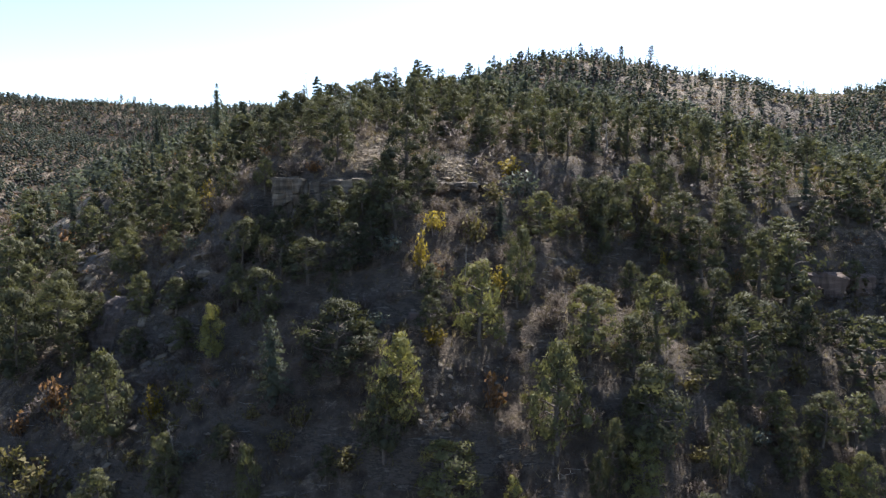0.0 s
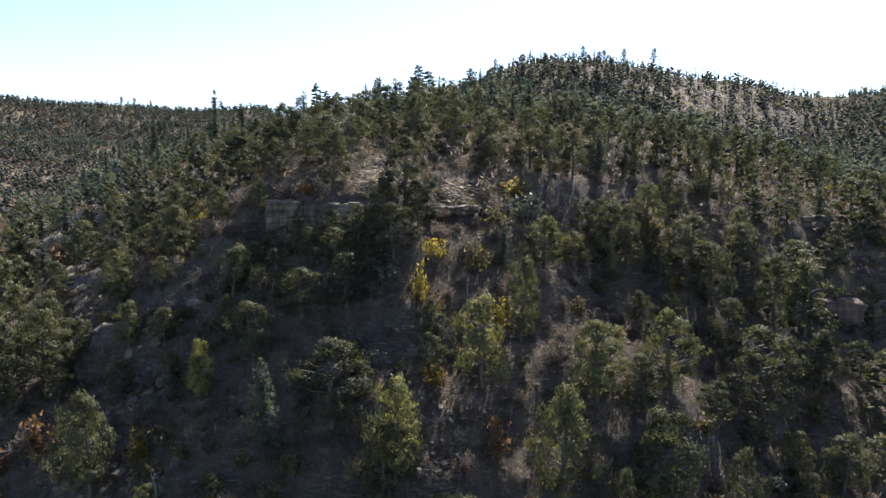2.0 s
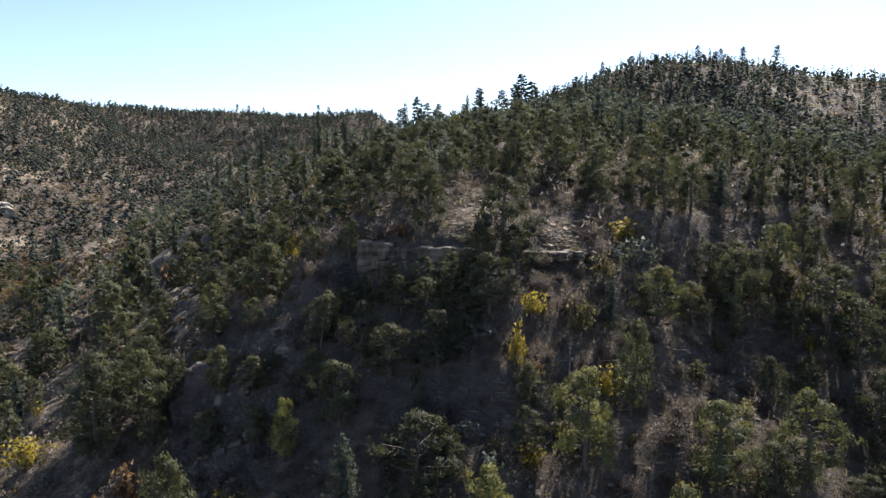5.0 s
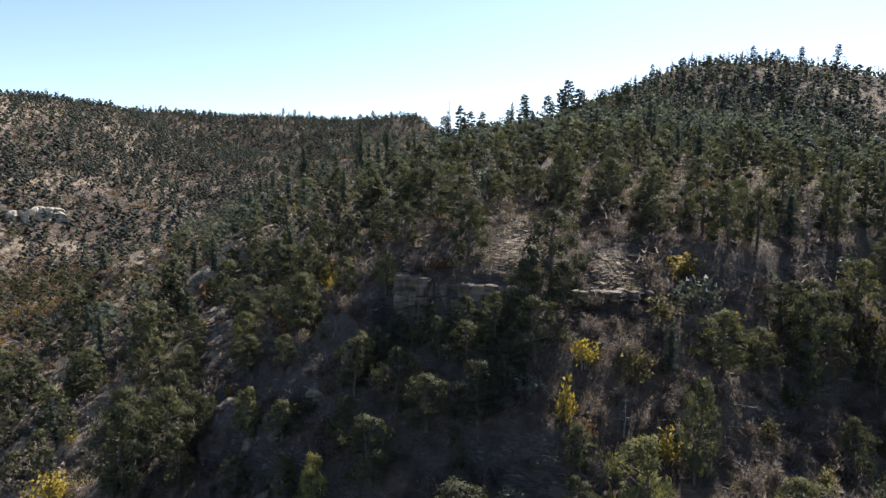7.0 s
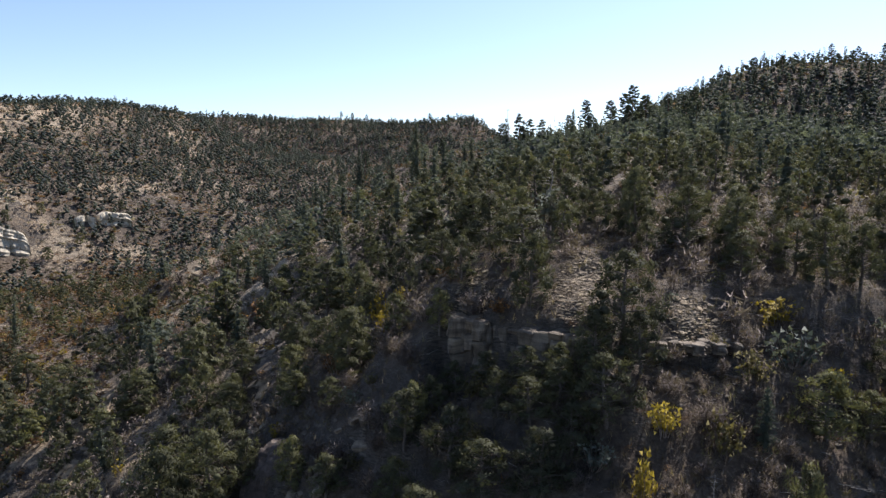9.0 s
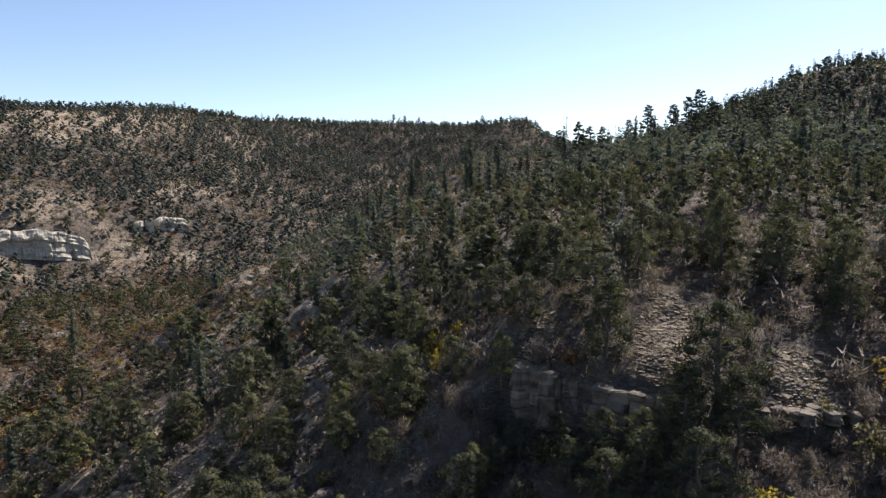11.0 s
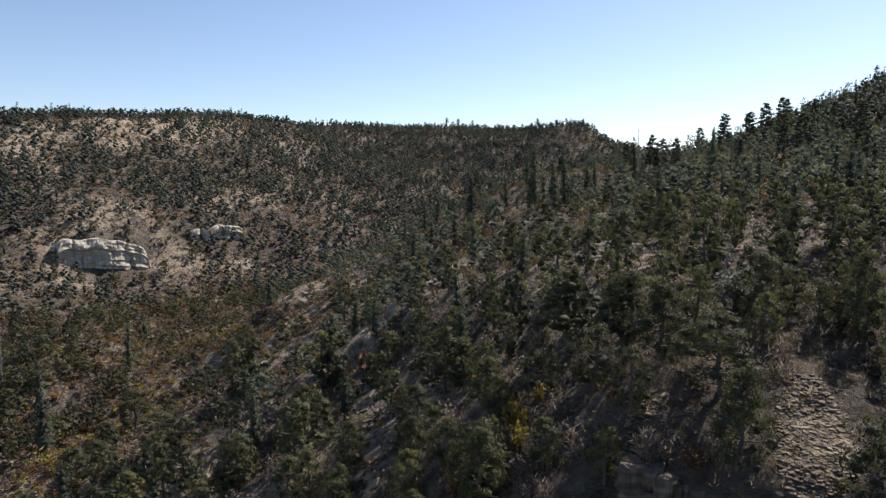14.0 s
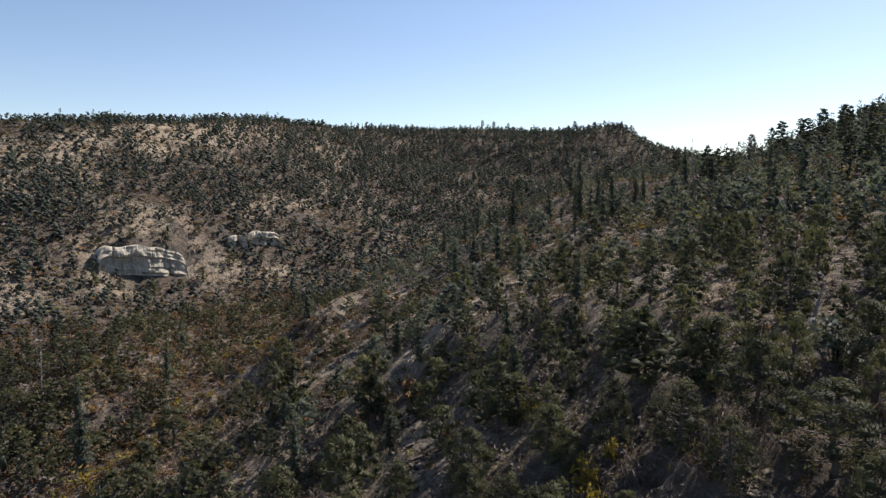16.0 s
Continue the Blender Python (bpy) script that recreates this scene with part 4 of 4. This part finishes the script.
def far_cover(x, y):
    """How thickly trees stand on the far hills: a dark belt half way up, open pale ground above and below it, brush on the valley floor."""
    z = height(x, y)
    west = np.clip((-x - 150) / 40, 0, 1) * np.clip((640 - y) / 120, 0, 1)
    belt = np.exp(-((z - 76) / 23) ** 4)
    edge = np.clip((z - 121) / 6, 0, 1) * 0.75
    north = np.clip((y - 380) / 120, 0, 1) * 0.55
    open_rock = np.exp(-(((x + 335) / 40) ** 2 + ((y - 335) / 75) ** 2))
    slope = np.clip(np.maximum(np.maximum(np.where(z < 45, 0.2, 0.19), 0.72 * belt), np.maximum(edge, north)) + 0.16 * open_rock, 0.08, 1)
    return ((1 - west) * 0.55 + west * slope) * (1 - 0.7 * np.exp(-(((x - 170) / 45) ** 2 + ((y - 480) / 50) ** 2)))


spots = scatter(4, -600, 340, 50, 880, 3.5, lambda x, y: 0.34 * far_zone(x, y) * free(x, y, 0) * (1 - 0.8 * np.exp(-(((x + 68) / 42) ** 4 + ((y - 450) / 70) ** 4))) * far_cover(x, y) * (1 + 0.9 * ripple(x, y, 55, 41) + 0.5 * ripple(x, y, 20, 42)))
crest = np.array([x > -150 and y > 330 for x, y in spots])
pick = rng.random(len(spots))
P = [p for p, k, u in zip(spots, crest, pick) if not k and u > 0.05 and (p[0] < -290 or p[1] > 330 or p[0] > 80)]
Q = [p for p, k, u in zip(spots, crest, pick) if not k and u > 0.05 and not (p[0] < -290 or p[1] > 330 or p[0] > 80)]
thicket("valley_pinyon_woods", MID_PINYON, Q, rng.uniform(0.8, 1.6, len(Q)), M_PINYON, "pinyon pines beside the gully", "trees", 1.3, 0.7)
F = [p for p, k, u in zip(spots, crest, pick) if not k and u <= 0.05]
thicket("far_pinyon_woods", FAR_PINYON, P, 0.55 + 0.95 * rng.random(len(P)), M_HAZED, "scattered dark green pinyon pines over far hillsides", "trees", 1.35, 0.5)
thicket("far_fir_woods", FAR_FIR, F, rng.uniform(0.5, 1.0, len(F)), M_FIR, "dark narrow firs over far hillsides", "trees", 1.1)
P = [p for p, k, u in zip(spots, crest, pick) if k and u > 0.4]
F = [p for p, k, u in zip(spots, crest, pick) if k and u <= 0.4]
thicket("crest_pinyon_woods", FAR_PINYON, P, rng.uniform(0.75, 1.4, len(P)), M_HAZED, "pines that cover the rounded peak", "trees", 1.4, 0.6)
thicket("crest_fir_woods", FAR_FIR, F, rng.uniform(0.45, 0.9, len(F)), M_FIR, "dark narrow firs that cover the rounded peak", "trees", 1.15)
for name, mat, seed, share in (("valley_rust_brush", M_RUST, 15, 0.7), ("valley_brown_brush", M_TWIG, 16, 0.45), ("valley_olive_brush", M_OLIVE, 17, 0.2)):
    S = scatter(seed, -310, -125, 60, 350, 3.3, lambda x, y: share * free(x, y, 0) * np.exp(-((height(x, y) - 8) / 24) ** 4) * (0.55 + 0.9 * ripple(x, y, 26, seed)))
    thicket(name, MID_BRUSH, S, rng.uniform(0.7, 1.5, len(S)), mat, "knee-high to man-high autumn brush on the valley floor", "scrub", 1.5)
S = scatter(18, -60, 90, 215, 420, 4.0, lambda x, y: 0.16 * (0.5 + 1.2 * ripple(x, y, 30, 92)))
thicket("yellow_upland_brush", MID_BRUSH, S, rng.uniform(0.9, 1.9, len(S)), M_YELLOW, "yellow and gold autumn brush among the upper pines", "scrub", 1.2, 0.5)
S = scatter(9, -230, -120, 60, 260, 3.2, lambda x, y: 0.55 * np.exp(-((x + 168 + (y - 150) * 0.42) / 9) ** 2) * (0.6 + 0.6 * ripple(x, y, 15, 91)))
thicket("yellow_gully_brush", MID_BRUSH, S, rng.uniform(0.8, 1.8, len(S)), M_YELLOW, "yellow autumn brush along the gully floor", "scrub", 1.2)
for name, mat, share, seed, kind in (("bare_scrub", M_TWIG, 0.75, 5, "bare_shrub"), ("rust_scrub", M_RUST, 0.2, 6, "rust_shrub"), ("olive_scrub", M_OLIVE, 0.26, 7, "olive_shrub")):
    S = rest[kind] + scatter(seed, -190, 170, 50, 345, 3.6, lambda x, y: middle_zone(x, y) * share * (0.6 + 0.6 * ripple(x, y, 25, seed + 50) + 0.4 * (x > -60) + (0.9 if seed == 7 else 0) * bench(x, y) + (-0.4 if seed == 7 else 1.2 if seed == 6 else 0.6) * np.clip((-x - 90) / 60, 0, 1)))
    thicket(name, MID_BRUSH, S, rng.uniform(0.6, 1.4, len(S)), mat, "low autumn scrub between the pines", "scrub", 1.3)
    S = scatter(seed + 10, -600, 340, 50, 880, 3.7, lambda x, y: 0.7 * far_zone(x, y) * share * free(x, y, 0) * (np.where(x > -150, 0.25, 1.0) if seed == 6 else 1.0) * (0.8 + 0.6 * ripple(x, y, 45, seed + 50) + (0.4 if seed == 5 else 2.4) * np.exp(-(((x + 245) / 60) ** 2 + ((y - 240) / 90) ** 2))) * np.clip(1.2 - 0.8 * bare_ground(x, y), 0, 1))
    thicket("far_" + name, FAR_BRUSH, S, rng.uniform(0.7, 1.9, len(S)), mat, "low autumn scrub over far hillsides", "scrub", 1.5)


# ---- rock ----
def rough_block(seed):
    """A unit block with worn, chipped and slightly tapered sides."""
    r = np.random.default_rng(seed)
    bm = bmesh.new()
    bmesh.ops.create_cube(bm, size=1.0)
    for v in bm.verts:
        v.co += Vector(r.normal(size=3) * 0.07)
    bmesh.ops.bevel(bm, geom=bm.edges[:], offset=0.09, segments=1, affect="EDGES")
    for v in bm.verts:
        v.co += Vector(r.normal(size=3) * 0.03)
    me = bpy.data.meshes.new("rock")
    bm.to_mesh(me)
    bm.free()
    return me


def worn_lump(seed, mat):
    """A unit bluff of weathered rock: boxy, with a flat top, bedding grooves and hollows."""
    bm = bmesh.new()
    bmesh.ops.create_icosphere(bm, subdivisions=5, radius=0.5)
    for v in bm.verts:
        d = v.co * 2
        p = d * 2.2 + Vector((seed * 7.3, 0, 0))
        box = Vector([math.copysign(abs(c) ** 0.72, c) for c in d]) * 0.5
        box *= 1 + 0.08 * noise.noise(Vector((p.x * 2.6, p.y, p.z))) + 0.045 * noise.noise(Vector((p.x * 6, p.y * 2, p.z * 3)))
        groove = 0.014 * math.sin(box.z * 26 + 3 * noise.noise(p))
        v.co = Vector((box.x * (1 + groove), box.y * (1 + groove), box.z))
    me = bpy.data.meshes.new("rock")
    bm.to_mesh(me)
    bm.free()
    me.materials.append(mat)
    return me


def blocks_for(mat, seed):
    out = []
    for s in range(6):
        me = rough_block(seed + s)
        me.materials.append(mat)
        out.append(me)
    return out


SAND_BLOCKS, PALE_BLOCKS, SLAB_BLOCKS, RED_BLOCKS = blocks_for(M_STONE, 900), blocks_for(M_PALE, 920), blocks_for(M_SLAB, 940), blocks_for(M_RED, 960)
DARK_LUMPS = [worn_lump(k + 9, M_DARKROCK) for k in range(4)]
rock_rng = np.random.default_rng(77)


def ledge(label, line, top, tall, wide, high, deep, stock, jut=0.4):
    """A rock face along a line of (x, y): uneven columns of blocks; wide and high are the least and most of a block."""
    root = tagged(new("rock_ledge"), label, "rock ledge", "rock ledges")
    root.location = (*line[0], top)
    pts = [Vector((*p, 0)) for p in line]
    for a, b in zip(pts[:-1], pts[1:]):
        way, length = (b - a).normalized(), (b - a).length
        face = math.degrees(math.atan2(way.y, way.x))
        s = -rock_rng.uniform(0, 0.3)
        while s < length:
            w = rock_rng.uniform(*wide)
            z = top + rock_rng.uniform(-0.22, 0.06) * high[1]
            out = rock_rng.uniform(-jut, jut)
            while z > top - tall:
                h = rock_rng.uniform(*high)
                c = a + way * (s + w / 2 + rock_rng.uniform(-0.1, 0.1) * w) + Vector((-way.y, way.x, 0)) * (deep / 2 + out + rock_rng.uniform(-0.3, 0.3) * jut)
                ob = new("rock", stock[rock_rng.integers(6)])
                ob.parent = root
                m = pose(c.x, c.y, z - h / 2, rock_rng.uniform(-4, 4), rock_rng.uniform(-4, 4), face + rock_rng.uniform(-12, 12)) @ Matrix.Diagonal((w * rock_rng.uniform(1.0, 1.14), deep, h * 1.03, 1))
                ob.matrix_basis = Matrix.Translation(-root.location) @ m
                z -= h
            s += w
    return root


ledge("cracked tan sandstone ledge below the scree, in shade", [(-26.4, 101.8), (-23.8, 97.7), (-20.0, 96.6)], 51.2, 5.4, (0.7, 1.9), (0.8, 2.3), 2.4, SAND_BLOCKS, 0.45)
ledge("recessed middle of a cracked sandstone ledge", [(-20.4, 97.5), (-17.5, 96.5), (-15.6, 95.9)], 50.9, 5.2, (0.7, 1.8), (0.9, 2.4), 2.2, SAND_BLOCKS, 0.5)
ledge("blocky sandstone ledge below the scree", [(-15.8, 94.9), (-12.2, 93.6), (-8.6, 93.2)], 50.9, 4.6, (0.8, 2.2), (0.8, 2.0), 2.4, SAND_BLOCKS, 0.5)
ledge("thin broken sandstone ledge at the foot of the scree", [(-3, 94.9), (2, 94.7), (6, 96.6)], 50.5, 0.9, (0.4, 1.2), (0.15, 0.45), 1.2, SAND_BLOCKS, 0.9)
ledge("broken grey sandstone outcrop among bushes", [(57.5, 114), (61.5, 113), (64, 115.5)], 48.4, 3.0, (0.6, 2.2), (0.4, 1.3), 2.0, SAND_BLOCKS, 0.5)
ledge("reddish brown rock wall in deep shade", [(52, 98.5), (58, 97.8), (66, 100.5)], 37.0, 4.0, (1.5, 4.5), (1.2, 3.0), 2.5, RED_BLOCKS, 0.4)
ledge("dark sandstone step on the front slope", [(-8, 77.2), (-3, 76.4), (2, 76.8)], 35.6, 2.4, (0.8, 3.0), (0.5, 1.4), 2.0, RED_BLOCKS, 0.5)
ledge("red brown rock wall on the far slope", [(-304, 468), (-294, 461), (-286, 462)], 46.0, 5.5, (2.0, 6.0), (1.5, 3.5), 5.0, RED_BLOCKS, 0.6)


def bluff(label, spots, stock, lean):
    """Weathered domes sunk into the slope: x, y, base z, length, depth, height, turn."""
    root = tagged(new("rock_bluff"), label, "rock bluff", "pale bluffs")
    root.location = spots[0][:3]
    for x, y, z, ln, dp, ht, turn in spots:
        ob = new("rock", stock[rock_rng.integers(4)])
        ob.parent = root
        ob.matrix_basis = Matrix.Translation(-root.location) @ pose(x, y, z + ht * 0.3, lean, 0, turn) @ Matrix.Diagonal((ln, dp, ht, 1))


bluff("tall smooth grey sandstone buttress on the flank", [(-45, 98.2, 20.3, 12, 12, 17, 14), (-38.5, 96.5, 18.6, 9, 10, 15, 30)], DARK_LUMPS, -12)

def cliff(label, foot, tall, lean, seed, back=4.0):
    """A weathered rock face from its foot (two ends, x, y, z): bedded, rounded at the rim, running out to nothing at both ends."""
    a, b = Vector(foot[0]), Vector(foot[1])
    way = (b - a).normalized()
    out = Vector((way.y, -way.x, 0)).normalized()
    nu, nv = max(12, int((b - a).length / 0.8)), 22
    bm = bmesh.new()
    rows = []
    for i in range(nu + 1):
        u = i / nu
        s = u * (b - a).length
        top = tall * min(1, (4.6 * u * (1 - u)) ** 0.16) * (0.93 + 0.12 * noise.noise(Vector((s * 0.11, seed, 0)))) - 0.5
        col = []
        for j in range(nv + 1):
            v = j / 15
            if j <= 15:
                p = Vector((s, v * tall, seed * 9.0))
                bed = 0.5 * noise.noise(Vector((s * 0.03, v * tall * 0.55, seed)))
                crack = max(0.0, noise.noise(Vector((s * 0.34, v * 0.8, seed + 4))) - 0.18)
                d = -lean * v * top + 1.8 * noise.noise(p * 0.07) + 1.0 * noise.noise(p * 0.24) + 2.0 * bed + 0.5 * noise.noise(p * 0.7) - 5.0 * crack - 0.5 * v ** 9 + (0.9 if v > 0.62 else 0.0)
                h = v * top
            else:
                k = (j - 15) / (nv - 15)
                d, h = -lean * top - 1.6 - back * k, top + 0.4 * noise.noise(Vector((s * 0.3, k * 5, seed))) - 0.16 * back * k * k
            c = a + (b - a) * u + out * d
            col.append(bm.verts.new((c.x - a.x, c.y - a.y, (b.z - a.z) * u + h - 0.6)))
        rows.append(col)
    for i in range(nu):
        for j in range(nv):
            bm.faces.new((rows[i][j], rows[i + 1][j], rows[i + 1][j + 1], rows[i][j + 1]))
    me = bpy.data.meshes.new("rock_bluff")
    bm.to_mesh(me)
    bm.free()
    me.materials.append(M_PALE)
    ob = tagged(new("rock_bluff", me), label, "rock bluff", "pale bluffs")
    ob.location = a


cliff("pale cream weathered sandstone cliff on the far slope", ((-344.8, 271.8, 32.7), (-332.0, 319.3, 26.5)), 17.5, 0.12, 1)
cliff("yellowish sandstone bluff on the far slope", ((-336.5, 355.0, 38.2), (-330.8, 366.3, 37.5)), 11, 0.12, 2)
cliff("yellowish sandstone bluff beside a smaller one", ((-331.2, 368.8, 38.0), (-326.1, 390.0, 37.3)), 13, 0.12, 3)


def slab_field(label, spots, size, flat, stock, name="stone_slab", level=0.8):
    """Loose slabs that lie on the slope, each a part of the field."""
    root = tagged(new("scree"), label, "scree", "scree fields")
    root.location = (*spots[0], float(height(*spots[0])[0]))
    for x, y in spots:
        e = 0.4
        z = height([x, x + e, x], [y, y, y + e])
        n = (Vector((-(z[1] - z[0]) / e, -(z[2] - z[0]) / e, 1)).normalized() + Vector((0, 0, level))).normalized()
        ob = new(name, stock[rock_rng.integers(6)])
        ob.parent = root
        k = size * rock_rng.uniform(0.4, 1.0) ** 1.6 * 1.5
        turn = n.to_track_quat("Z", "Y").to_matrix().to_4x4()
        m = Matrix.Translation((x, y, z[0] + 0.03)) @ turn @ pose(0, 0, 0, rock_rng.uniform(-14, 14), rock_rng.uniform(-14, 14), rock_rng.uniform(0, 360))
        ob.matrix_basis = Matrix.Translation(-root.location) @ m @ Matrix.Diagonal((k, k * rock_rng.uniform(0.5, 0.9), k * flat * rock_rng.uniform(0.6, 1.3), 1))


def disc_keep(cx, cy, rx, ry):
    return lambda x, y: (((x - cx) / rx) ** 2 + ((y - cy) / ry) ** 2 < 1) * 0.9


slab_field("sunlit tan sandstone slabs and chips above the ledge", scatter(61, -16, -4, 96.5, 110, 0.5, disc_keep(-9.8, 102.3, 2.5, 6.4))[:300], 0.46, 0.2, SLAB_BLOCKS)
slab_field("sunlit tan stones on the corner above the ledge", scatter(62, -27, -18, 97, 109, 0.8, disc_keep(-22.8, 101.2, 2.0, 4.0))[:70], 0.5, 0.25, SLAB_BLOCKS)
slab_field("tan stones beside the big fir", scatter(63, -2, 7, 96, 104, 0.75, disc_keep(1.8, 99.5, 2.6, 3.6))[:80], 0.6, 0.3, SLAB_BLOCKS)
slab_field("grey stones in the gully of the front slope", scatter(64, -6, 6, 58, 72, 0.8, disc_keep(-0.5, 65, 2.2, 6.0))[:90], 0.6, 0.4, SAND_BLOCKS)
slab_field("grey rubble strip on the front slope", scatter(65, 12, 32, 62, 90, 0.9, lambda x, y: (abs(x - 17 - (y - 84) * -0.35) < 1.1) * 0.9)[:110], 0.6, 0.4, SAND_BLOCKS)
slab_field("pale slanting bedrock slabs on the flank", scatter(66, -180, -135, 195, 255, 3.0, lambda x, y: (abs((x + 157) + (y - 225) * 0.55) < 4.0) * 0.9)[:70], 5.5, 0.12, SLAB_BLOCKS, "rock_slab", 0.0)
slab_field("grey slanting rock ribs on the flank", scatter(67, -95, -60, 125, 165, 2.0, lambda x, y: (abs((x + 76) + (y - 143) * 0.5) < 4.0) * 0.9)[:110], 3.0, 0.15, SAND_BLOCKS, "rock_slab", 0.0)
slab_field("pale rock edge on the lower flank", scatter(68, -115, -90, 108, 135, 1.8, lambda x, y: (abs((x + 102) + (y - 121) * 0.5) < 2.4) * 0.9)[:60], 2.8, 0.2, SLAB_BLOCKS, "rock_slab", 0.0)
slab_field("slanting tan strata on the near flank", scatter(70, -70, -52, 104, 122, 1.2, lambda x, y: (abs((x + 61) + (y - 113) * 0.6) < 3.2) * 0.9)[:90], 1.9, 0.14, SLAB_BLOCKS, "rock_slab", 0.0)
slab_field("grey talus below the buttress", scatter(69, -50, -26, 62, 92, 1.1, lambda x, y: (abs((x + 37) - (y - 78) * 0.1) < 5.0) * 0.5)[:220], 1.3, 0.4, SAND_BLOCKS)

# small loose stones, sticks and dry grass over the near slopes
def stone_chip(seed):
    c = Cards(seed)
    p = np.array([(1, 0, 0), (-1, 0, 0), (0, 1, 0), (0, -1, 0), (0, 0, 0.5), (0, 0, -0.5)]) * 0.5
    f = np.array([(0, 2, 4), (2, 1, 4), (1, 3, 4), (3, 0, 4), (2, 0, 5), (1, 2, 5), (3, 1, 5), (0, 3, 5)])
    v = (p + c.rng.normal(size=(6, 3)) * 0.06)[f].reshape(-1, 3)
    g = np.cross(v[1::3] - v[::3], v[2::3] - v[::3])
    c.add(v, np.arange(24).reshape(-1, 3), np.repeat(g / np.linalg.norm(g, axis=1)[:, None], 3, 0))
    return c.arrays()


chip = [stone_chip(k) for k in range(6)]
scree_keep = [disc_keep(-9.8, 101.5, 3.0, 7.2), disc_keep(-22.6, 100.8, 1.9, 3.6), disc_keep(1.9, 99.2, 2.8, 4.0)]
S = scatter(76, -27, 6, 93, 110, 0.24, lambda x, y: sum(k(x, y) for k in scree_keep) * 0.7)
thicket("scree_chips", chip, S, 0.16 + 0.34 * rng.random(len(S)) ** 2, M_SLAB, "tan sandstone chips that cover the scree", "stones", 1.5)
S = scatter(71, -110, 85, 50, 150, 0.95, lambda x, y: 0.3 + 0.6 * np.clip(bare_ground(x, y), 0, 1))
thicket("loose_stones", chip, S, 0.14 + 0.8 * rng.random(len(S)) ** 3, M_STONE, "loose tan stones over the slope", "stones")


def grass(seed):
    c = Cards(seed)
    c.tufts([(0, 0, 0)], 0.18, 7, 0.42, 0.5, 1.2, 0.07)
    return c.arrays()


S = scatter(72, -110, 85, 50, 150, 0.85, lambda x, y: (0.4 + 0.4 * ripple(x, y, 9, 73)) * np.clip(1.3 - 1.5 * bare_ground(x, y), 0, 1))
thicket("dry_grass", [grass(s) for s in range(5)], S, rng.uniform(0.6, 1.5, len(S)), M_STRAW, "straw-coloured dry grass tufts", "grass")


def stick(seed):
    c = Cards(seed)
    for i in range(3):
        a = c.rng.uniform(0, 6.283)
        p = c.rng.normal(size=3) * (0.3, 0.3, 0.02)
        c.limb(p, p + (math.cos(a) * 0.9, math.sin(a) * 0.9, c.rng.uniform(0, 0.25)), 0.025, 0.01, 3)
    return c.arrays()


S = scatter(74, -110, 85, 50, 150, 1.4, lambda x, y: 0.35 + 0.4 * ripple(x, y, 12, 75))
thicket("fallen_sticks", [stick(s) for s in range(6)], S, rng.uniform(0.6, 1.6, len(S)), M_DEAD, "grey fallen sticks and dead twigs on the slope", "sticks")


def low_brush(seed):
    c = Cards(seed)
    c.tufts(c.rng.normal(size=(6, 3)) * (0.3, 0.3, 0.05) + (0, 0, 0.15), 0.22, 10, 0.2, 0.6, 0.7, 0.06)
    return c.arrays()


LOW = [low_brush(s) for s in range(6)]
for name, mat, seed, share in (("low_twigs", M_TWIG, 81, 0.7), ("low_olive_growth", M_OLIVE, 82, 0.3), ("low_rust_growth", M_RUST, 83, 0.06)):
    S = scatter(seed, -80, 75, 50, 130, 1.4, lambda x, y: share * (0.8 + 0.7 * ripple(x, y, 8, seed)) * np.clip(1.2 - 2.0 * bare_ground(x, y), 0, 1))
    thicket(name, LOW, S, rng.uniform(0.7, 1.5, len(S)), mat, "ankle-high dry growth between the shrubs", "undergrowth", 1.2)
